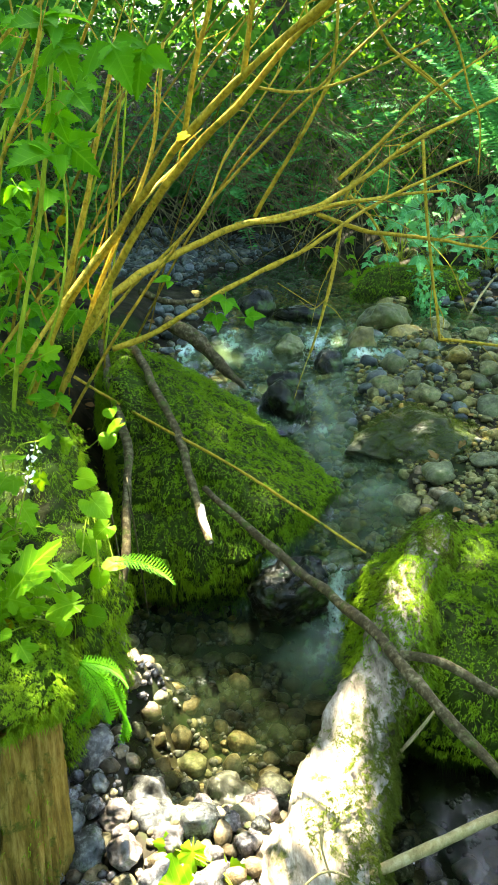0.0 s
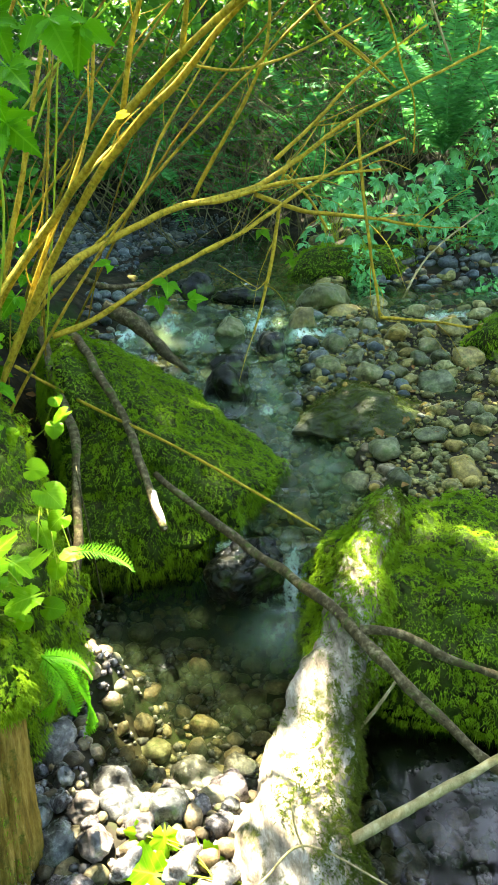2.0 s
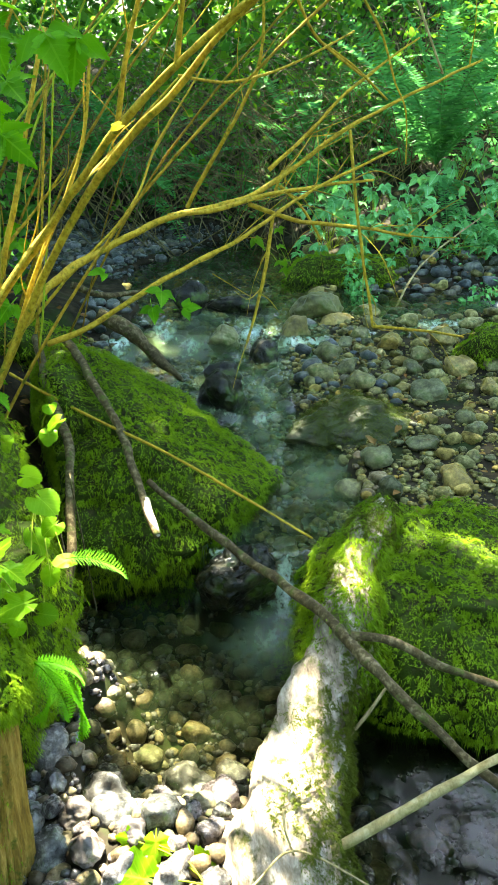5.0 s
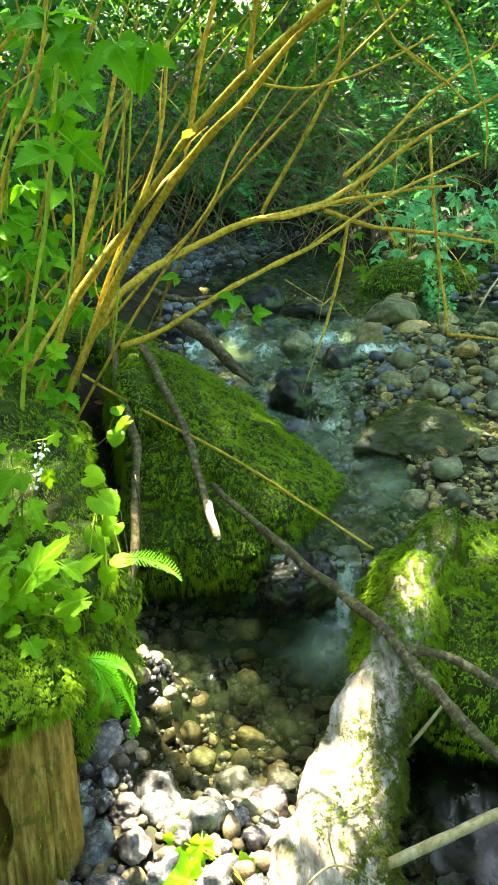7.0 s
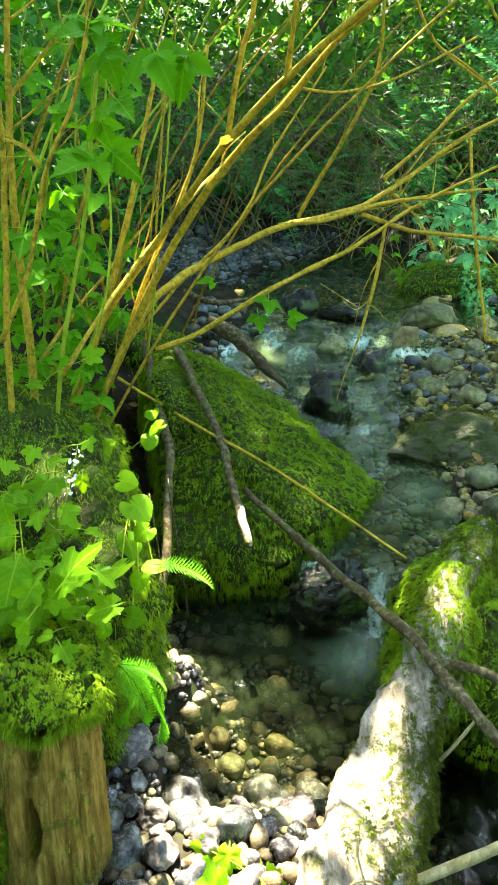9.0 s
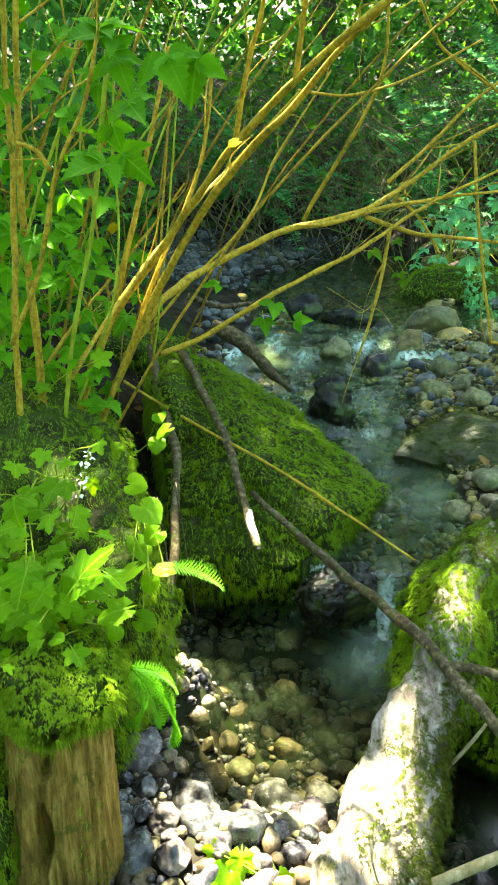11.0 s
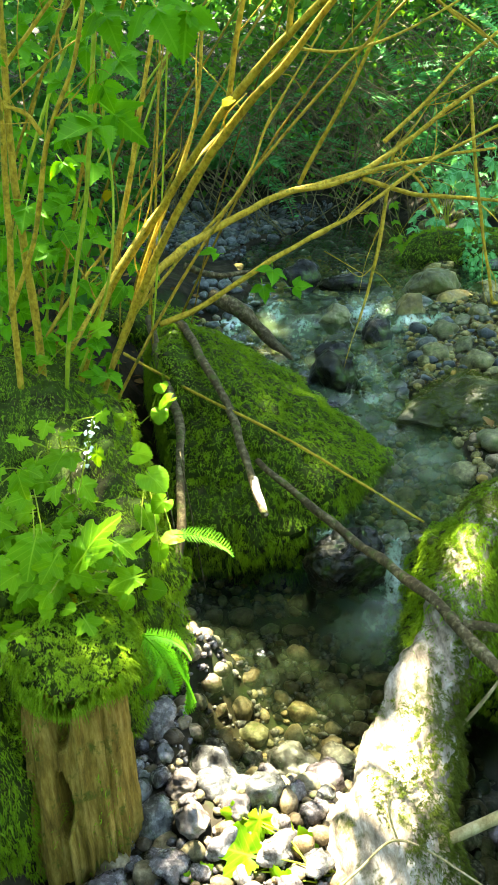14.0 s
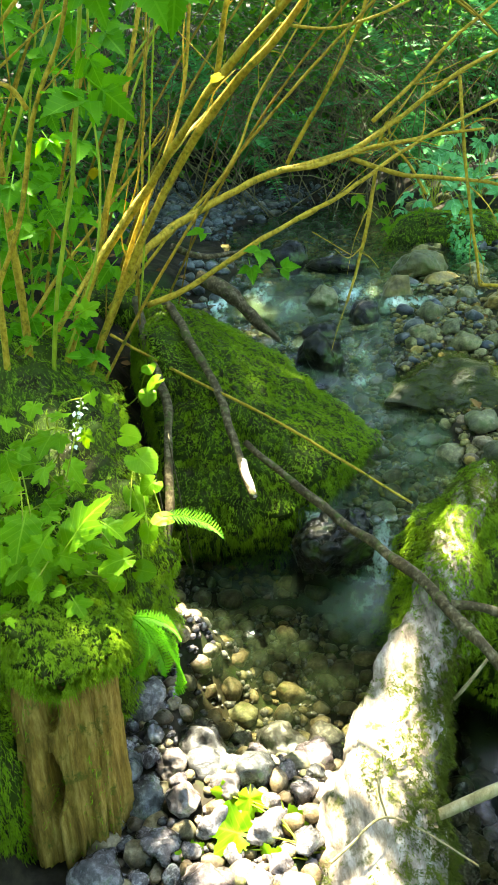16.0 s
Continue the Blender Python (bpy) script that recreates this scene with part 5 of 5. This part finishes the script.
def lacy_frond(arch, pairs, width, mat, seed):
    """A frond whose side branches carry leaflets of their own."""
    r = np.random.default_rng(seed)
    v, f = [], []
    for k in range(1, pairs):
        t = k / pairs
        o = np.array([0, math.sin(t * arch) / arch, -(1 - math.cos(t * arch)) / arch])
        L = width * math.sin(min(t * 0.9 + 0.16, 1) * math.pi) ** 0.6 * r.uniform(0.85, 1.1)
        for s in (-1, 1):
            d = np.array([s * 0.93, 0.36, -0.10])
            for j in range(1, 9):
                a = o + d * L * j / 8
                w = 0.030 * (1 - j / 10)
                for q in (-1, 1):
                    e = np.array([0.30 * s, q * 1.0, 0.05])
                    b = len(v)
                    v += [a - d * 0.008, a + d * 0.010, a + e * w + d * 0.010, a + e * w * 0.6 - d * 0.004]
                    f += [[b, b + 1, b + 2, b + 3]]
            b = len(v)
            v += [o, o + (0, 0.006, 0), o + d * L, o + d * L * 0.98]
            f += [[b, b + 1, b + 2, b + 3]]
    tt = np.linspace(0, 1, 8)
    rv, rf, _ = tube([(0, math.sin(q * arch) / arch, -(1 - math.cos(q * arch)) / arch) for q in tt], (0.008, 0.003), 5, seed, 0.02, 3)
    f += [[i + len(v) for i in q] for q in rf]
    v += list(rv)
    return mesh_from("frond", np.array(v), f, mat, False)


LADY = [lacy_frond(1.3, 22, 0.24, CANE_LEAF, 31), lacy_frond(1.8, 20, 0.26, CANE_LEAF, 32)]
small = tagged(new("fern"), "small bright green fern growing from the stump", "fern", "ferns on the banks")
small.location = (-0.26, 0.95, 0.63)
for k, (rx, rz, s) in enumerate(((-38, -75, 0.20), (-50, -100, 0.14), (-10, -70, 0.11), (-60, -40, 0.13), (-25, -120, 0.12))):
    ob = part("frond", LADY[k % 2], small)
    ob.matrix_basis = Euler((radians(rx), 0, radians(rz))).to_matrix().to_4x4() @ Matrix.Diagonal((s, s, s, 1))
tip = tagged(new("fern"), "small fern frond reaching over the pool", "fern", "ferns on the banks")
tip.location = (-0.22, 1.08, 0.73)
ob = part("frond", LADY[0], tip)
ob.matrix_basis = Euler((radians(8), 0, radians(-85))).to_matrix().to_4x4() @ Matrix.Diagonal((0.12, 0.12, 0.12, 1))

# ---- undergrowth ----
ur = np.random.default_rng(90)


def thicket(count, box, high, size, mat, label, seed, density=1.1, cut=0.5, shape=(1.0, 0.55), keep=None, low=0.02):
    r = np.random.default_rng(seed)
    x, y = r.uniform(box[0], box[1], count), r.uniform(box[2], box[3], count)
    z = low + high * r.random(count) ** 1.3
    p = np.stack([x, y, ground(x, y) + z], -1)
    ok = smooth_noise(p, density, seed) + 0.35 * smooth_noise(p, density * 3.5, seed + 1) > cut + 0.175
    if keep is not None:
        ok &= keep(p)
    p = p[ok]
    foliage("undergrowth", p, size * r.uniform(0.5, 1.3, len(p)), mat, label, "undergrowth", r, 0.6, shape)


clear_view = lambda p: ~((p[:, 0] > -0.45 * 1.0) & (p[:, 0] < 0.95) & (p[:, 1] < 5.6)) & ~((p[:, 0] > 0.9) & (p[:, 1] < 3.9) & (p[:, 0] < 2.3))
thicket(20000, (-5, 6.5, 5.8, 9.5), 1.3, 0.085, SHADE_TONED_LEAF, "dense green undergrowth on the slope", 1, 1.6, 0.50)
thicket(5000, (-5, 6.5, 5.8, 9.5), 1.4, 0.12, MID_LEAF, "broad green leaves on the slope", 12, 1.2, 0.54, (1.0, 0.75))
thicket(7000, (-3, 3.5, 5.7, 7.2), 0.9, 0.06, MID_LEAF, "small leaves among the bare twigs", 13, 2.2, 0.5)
thicket(4000, (-5, 6.5, 6.5, 9.5), 1.9, 0.09, SUN_TONED_LEAF, "yellow-green leaves on the slope, sunlight put into their colour", 2, 0.9, 0.55)
thicket(2600, (0.7, 3.5, 4.3, 5.4), 0.30, 0.06, COOL_SHADE_LEAF, "leafy shrubs below the ferns, cool cast of shade in their green", 3, 2.0, 0.48, (1.0, 0.7), lambda p: clear_view(p) & ((np.abs(p[:, 0] - 1.55) > 0.35) | (p[:, 1] < 4.45)))
thicket(8000, (0.85, 2.8, 3.62, 4.3), 0.10, 0.03, COOL_SHADE_LEAF, "small creeping leaves at the edge of the bar", 14, 3.0, 0.52, (1.0, 0.7))
thicket(9000, (-3.2, -0.55, 2.3, 6.0), 1.5, 0.075, SHADE_TONED_LEAF, "leafy thicket behind the shrub stems", 4, 1.5, 0.42, keep=lambda p: p[:, 0] < -0.55 - 0.1 * (p[:, 1] - 2.3))
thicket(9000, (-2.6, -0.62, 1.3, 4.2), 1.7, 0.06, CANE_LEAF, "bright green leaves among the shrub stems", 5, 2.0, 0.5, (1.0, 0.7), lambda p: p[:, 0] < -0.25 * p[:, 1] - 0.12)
thicket(30000, (-9, 10, 9.5, 15), 4.0, 0.16, SHADE_TONED_LEAF, "woodland leaves behind the slope", 6, 0.7, 0.40)
thicket(11000, (-9, 10, 9.5, 15), 5.0, 0.15, SUN_TONED_LEAF, "woodland leaves behind the slope, sunlight put into their colour", 7, 0.6, 0.52)

thicket(16000, (-13, 14, 14, 20), 9.0, 0.30, MID_LEAF, "tall woodland leaves far behind", 8, 0.5, 0.30)

# thin bare twigs over the upper creek
tangle = tagged(new("twig_thicket"), "tangle of thin bare twigs over the upper creek", "twigs")
tangle.location = (0.4, 6.0, 0.6)
tv, tf, nearest = [], [], 0
for k in range(560):
    x, y = ur.uniform(-1.6, 2.4), ur.uniform(5.0, 8.0)
    a = np.array(on_ground(x, y))
    way = np.array([ur.normal() * 0.7 - 0.2, ur.normal() * 0.3, ur.uniform(0.5, 1.3)])
    b = a + way * ur.uniform(0.4, 0.9)
    c = b + np.array([way[0] * 0.6, way[1] * 0.5, ur.uniform(-0.5, 0.3)])
    v, f, _ = tube([a, b, c], (0.004, 0.003, 0.0015), 4, k, 0.1, 5)
    if y < 6.5 and nearest < 290:
        part("twig", mesh_from("twig", v - np.array(tangle.location), f, TWIG), tangle)
        nearest += 1
    else:
        tf += [[i + len(tv) for i in q] for q in f]
        tv += list(v)
thing("bare_twigs", mesh_from("bare_twigs", np.array(tv), tf, TWIG), "far bare twigs on the slope behind the creek", "twigs", kind="stuff")

# ---- old log on the far slope ----
v, f, _ = tube([(0.9, 7.6, 1.25), (1.5, 7.8, 1.28), (2.6, 8.1, 1.30)], (0.09, 0.11, 0.12), 16, 5, 0.1, 8)
thing("log", mesh_from("log", v, f, TRUNK), "dark fallen log on the far slope", "log")


# ---- trees and the canopy overhead, unseen crowns added for shade ----
def tree(x, y, girth, tall, lean, seed):
    base = on_ground(x, y, -0.1)
    t = tagged(new("tree"), "tall forest tree with a mossy trunk and an added unseen crown", "tree", "forest trees")
    t.location = base
    b = np.array(base)
    v, f, _ = tube([b, b + (lean * 0.2, 0, tall * 0.3), b + (lean * 0.6, 0, tall * 0.65), b + (lean, 0, tall)], (girth * 1.2, girth, girth * 0.8, girth * 0.4), 14, seed, 0.06, 8)
    part("trunk", mesh_from("trunk", v - b, f, TRUNK), t)
    r = np.random.default_rng(seed)
    for k in range(5):
        p = b + np.array([lean * 0.7, 0, tall * (0.55 + 0.08 * k)])
        a = r.uniform(0, 6.28)
        q = p + np.array([math.cos(a) * 2.4, math.sin(a) * 2.4, 0.9])
        v, f, _ = tube([p, (p + q) / 2 + (0, 0, 0.3), q], (girth * 0.35, girth * 0.08), 7, seed + k, 0.06, 5)
        part("limb", mesh_from("limb", v - b, f, TRUNK), t)
    return t, b


# Ground spots where openings are cut through the unseen crowns for sun.
FLECKS = ((-0.02, 0.80, 0.12, 0.10), (-0.11, 1.00, 0.14, 0.07), (0.03, 0.84, 0.03, 0.10), (0.085, 0.93, -0.02, 0.03), (0.19, 0.92, -0.03, -0.04), (0.20, 0.85, -0.05, -0.07),
          (0.21, 1.03, -0.02, -0.03), (0.245, 1.09, -0.045, -0.04), (0.333, 1.17, -0.04, -0.045), (0.242, 1.20, -0.05, -0.07), (0.367, 1.32, -0.035, -0.05), (0.40, 1.40, -0.04, -0.055), (0.51, 1.50, -0.03, -0.05), (0.535, 1.40, -0.04, -0.06), (0.66, 1.40, -0.03, -0.05),
          (-0.24, 1.41, 0.11, 0.06), (0.02, 1.24, 0.04, -0.02), (0.25, 1.57, -0.03, -0.04), (-0.10, 3.05, 0.05, 0.0), (0.17, 3.10, -0.04, -0.06), (0.02, 2.05, -0.03, -0.04), (0.33, 0.76, -0.03, -0.05), (-0.02, 0.70, 0.10, 0.03))


# Leaves out of view that shade the creek, left open over FLECKS.
def canopy(count, box, heights, size, seed, gap_cut):
    r = np.random.default_rng(seed)
    p = np.stack([r.uniform(box[0], box[1], count), r.uniform(box[2], box[3], count), r.uniform(*heights, count)], -1)
    foot = p - np.array(SUN_WAY) * ((p[:, 2] - 0.35) / SUN_WAY.z)[:, None]
    fx, fy = foot[:, 0], foot[:, 1]
    thin = (r.random(count) < np.where(fx < -0.55, 0.10, np.where((fy > 4.3) & (fx > 0.5), 0.64, np.where(fy > 5.6, 0.15, 0.0))))
    gaps = smooth_noise(foot * (1, 1, 0), 3.2, seed) + 0.5 * smooth_noise(foot * (1, 1, 0), 9, seed + 3) > gap_cut
    keep = ~thin & ~(gaps & ((fx < -0.5) | (fy > 5.6) | (fx > 1.2)))
    stay = r.random(count)
    for x, y, rx, ry in FLECKS:
        keep &= (((fx - x) / (rx + 0.090)) ** 2 + ((fy - y) / (ry + 0.110)) ** 2 > 1) | (stay < 0.05)
    keep &= (((fx + 0.36) / 0.15) ** 2 + ((fy - 0.80) / 0.17) ** 2 > 1) | (stay < 0.42)
    keep &= (((fx + 0.46) / 0.20) ** 2 + ((fy - 1.08) / 0.24) ** 2 > 1) | (stay < 0.62)
    p = p[keep]
    return spray(p, size * r.uniform(0.7, 1.3, len(p)), r, 1.6, (1.0, 0.8))


# Trees beside and behind stand out of view, there to hold shading crowns.
made = [tree(-3.2, 3.2, 0.22, 9, 0.8, 1), tree(3.4, 2.6, 0.25, 10, -0.8, 2), tree(-2.6, 10.5, 0.16, 9, 0.3, 3), tree(2.9, 12.2, 0.14, 9, 0.2, 4), tree(5.4, 10.5, 0.2, 10, -0.4, 5), tree(0.4, 12.5, 0.15, 10, 0.1, 6), tree(-2.2, -3.4, 0.2, 9, 0.3, 7), tree(2.4, -3.6, 0.2, 9, -0.3, 8)]
for k, (t, b) in enumerate(made):
    if k < 2:
        box = (-3.0, -0.6, 3.1, 8.8) if k == 0 else (-0.6, 2.0, 3.1, 8.8)
        v, f = canopy(12500, box, (4.6, 5.6), 0.12, 40 + k, 1.1)
    elif k < 6:
        v, f = canopy(8500, (b[0] - 3, b[0] + 3, b[1] - 2.5, b[1] + 2.5), (5.0, 8.5), 0.18, 40 + k, 1.1)
    else:
        v, f = canopy(8000, (-5, 0, -7, 0.3) if k == 6 else (0, 5, -7, 0.3), (4.2, 6.0), 0.22, 40 + k, 1.2)
    part("crown", mesh_from("crown", v - b, f, SHADING_LEAF, False), t, "unseen leafy green crown added for shade", "stuff")


# ---- seedling in the sun by the log ----
herb(on_ground(0.02, 0.80), ((-0.129, 0.900, 0.299, 0.065), (-0.112, 0.820, 0.309, 0.095), (-0.170, 0.800, 0.277, 0.080), (-0.032, 0.850, 0.295, 0.090), (-0.230, 0.800, 0.244, 0.080), (-0.051, 0.780, 0.286, 0.080), (-0.091, 0.880, 0.310, 0.060)), 0.062, 9, "seedling with broad leaves bleached by the sun")
stick([(0.03, 0.74, 0.35), (0.06, 0.76, 0.36), (0.11, 0.79, 0.38), (0.17, 0.79, 0.35), (0.25, 0.76, 0.31)], (0.0022, 0.0016), PALE_STICK, "thin tan twig on the log", 12)
stick([(0.11, 0.84, 0.41), (0.11, 0.82, 0.39), (0.12, 0.79, 0.37)], (0.0022, 0.0016), PALE_STICK, "short tan twig on the log", 13)


# ---- woods added behind and beside to block low light, mostly out of view ----
thicket(9000, (-4, 4, -3.2, -0.5), 0.35, 0.10, MID_LEAF, "unseen low leaves behind, added to darken the ground there", 64, 0.9, 0.30)
thicket(5000, (-7, 7, -7, -3), 6.0, 0.30, SHADING_LEAF, "unseen woodland leaves behind, added to block low light", 61, 0.5, 0.25)
thicket(7000, (-8, -3.4, -4, 10), 5.5, 0.28, SHADING_LEAF, "mostly unseen woodland leaves beside the creek, added to block low light", 62, 0.5, 0.25)
thicket(4000, (3.8, 9, -4, 9), 3.2, 0.28, SHADING_LEAF, "mostly unseen woodland leaves beside the bar, added to block low light", 63, 0.5, 0.25)

# ---- fallen leaves and bits of bark on the bank and the shore ----
LITTER = leaf_material("dead_leaf", (0.10, 0.05, 0.015), (0.26, 0.15, 0.05), (0.16, 0.08, 0.02), 0.7, 0.25)
qr = np.random.default_rng(88)
x = np.concatenate([qr.uniform(-1.2, -0.3, 420), qr.uniform(0.5, 2.0, 160)])
y = np.concatenate([qr.uniform(0.8, 3.4, 420), qr.uniform(1.8, 4.4, 160)])
p = np.stack([x, y, ground(x, y) + qr.uniform(0.01, 0.05, len(x))], -1)
foliage("leaf_litter", p, qr.uniform(0.015, 0.04, len(p)), LITTER, "brown dead leaves scattered on bank and bar", "leaf litter", qr, 2.0, (1.0, 0.6))

# ---- small herbs sprouting on the mossy mound and along the bank ----
for k in range(9):
    a = (qr.uniform(-0.56, -0.34), qr.uniform(0.92, 1.25))
    base = (a[0], a[1], 0.66 + qr.uniform(-0.04, 0.06))
    spots = [(base[0] + qr.normal() * 0.035, base[1] - abs(qr.normal()) * 0.035, base[2] + qr.uniform(0.015, 0.07)) for _ in range(5)]
    herb(base, spots, qr.uniform(0.022, 0.034), 300 + k, "small bright plant sprouting from moss", ROUND_LEAVES if k % 2 else None)

# ---- roots and drips under the bank ----
for k, (px, py) in enumerate(((-0.30, 1.50), (-0.33, 1.44), (-0.27, 1.58))):
    v, f, _ = tube([(px - 0.02, py + 0.05, 0.62), (px, py + 0.01, 0.50), (px + 0.01, py, 0.40), (px + 0.012 * k, py - 0.01, 0.27)], (0.0025, 0.002, 0.001), 5, 60 + k, 0.2, 6)
    thing("root", mesh_from("root", v, f, STICK), "thin root hanging from the mossy bank", "root", "roots under the bank")

# ---- broad-leaved shrubs below the ferns ----
# One leaf in two colours: cool cast of shade, and sunlight, painted in.
COOL_SHADE_LEAVES = [three_leaf("leaf", COOL_SHADE_LEAF, k, d) for k, d in enumerate((0.3, 0.7))]
SUN_TONED_LEAVES = [three_leaf("leaf", SUN_TONED_LEAF, k, d) for k, d in enumerate((0.3, 0.7))]
for k, (bx, by, count) in enumerate(((0.66, 4.36, 12), (0.86, 4.45, 15), (1.12, 4.45, 16), (1.32, 4.25, 15), (1.02, 4.15, 12), (1.36, 4.62, 14), (1.85, 4.55, 15), (1.55, 4.22, 14), (1.85, 4.30, 15), (0.92, 4.72, 12), (1.75, 4.95, 14), (2.2, 4.4, 14), (2.1, 4.05, 10), (1.10, 4.95, 12))):
    base = on_ground(bx, by)
    spots = [(bx + qr.normal() * 0.14, by + qr.normal() * 0.12, base[2] + qr.uniform(0.04, 0.14 if 1.4 < bx < 1.7 else 0.34)) for _ in range(count)]
    herb(base, spots, 0.10, 400 + k, "three-leaved shrub over the pool, sunlight put into its yellow-green" if k == 0 else "three-leaved shrub by the bar, cool cast of shade in its green", SUN_TONED_LEAVES if k == 0 else COOL_SHADE_LEAVES)
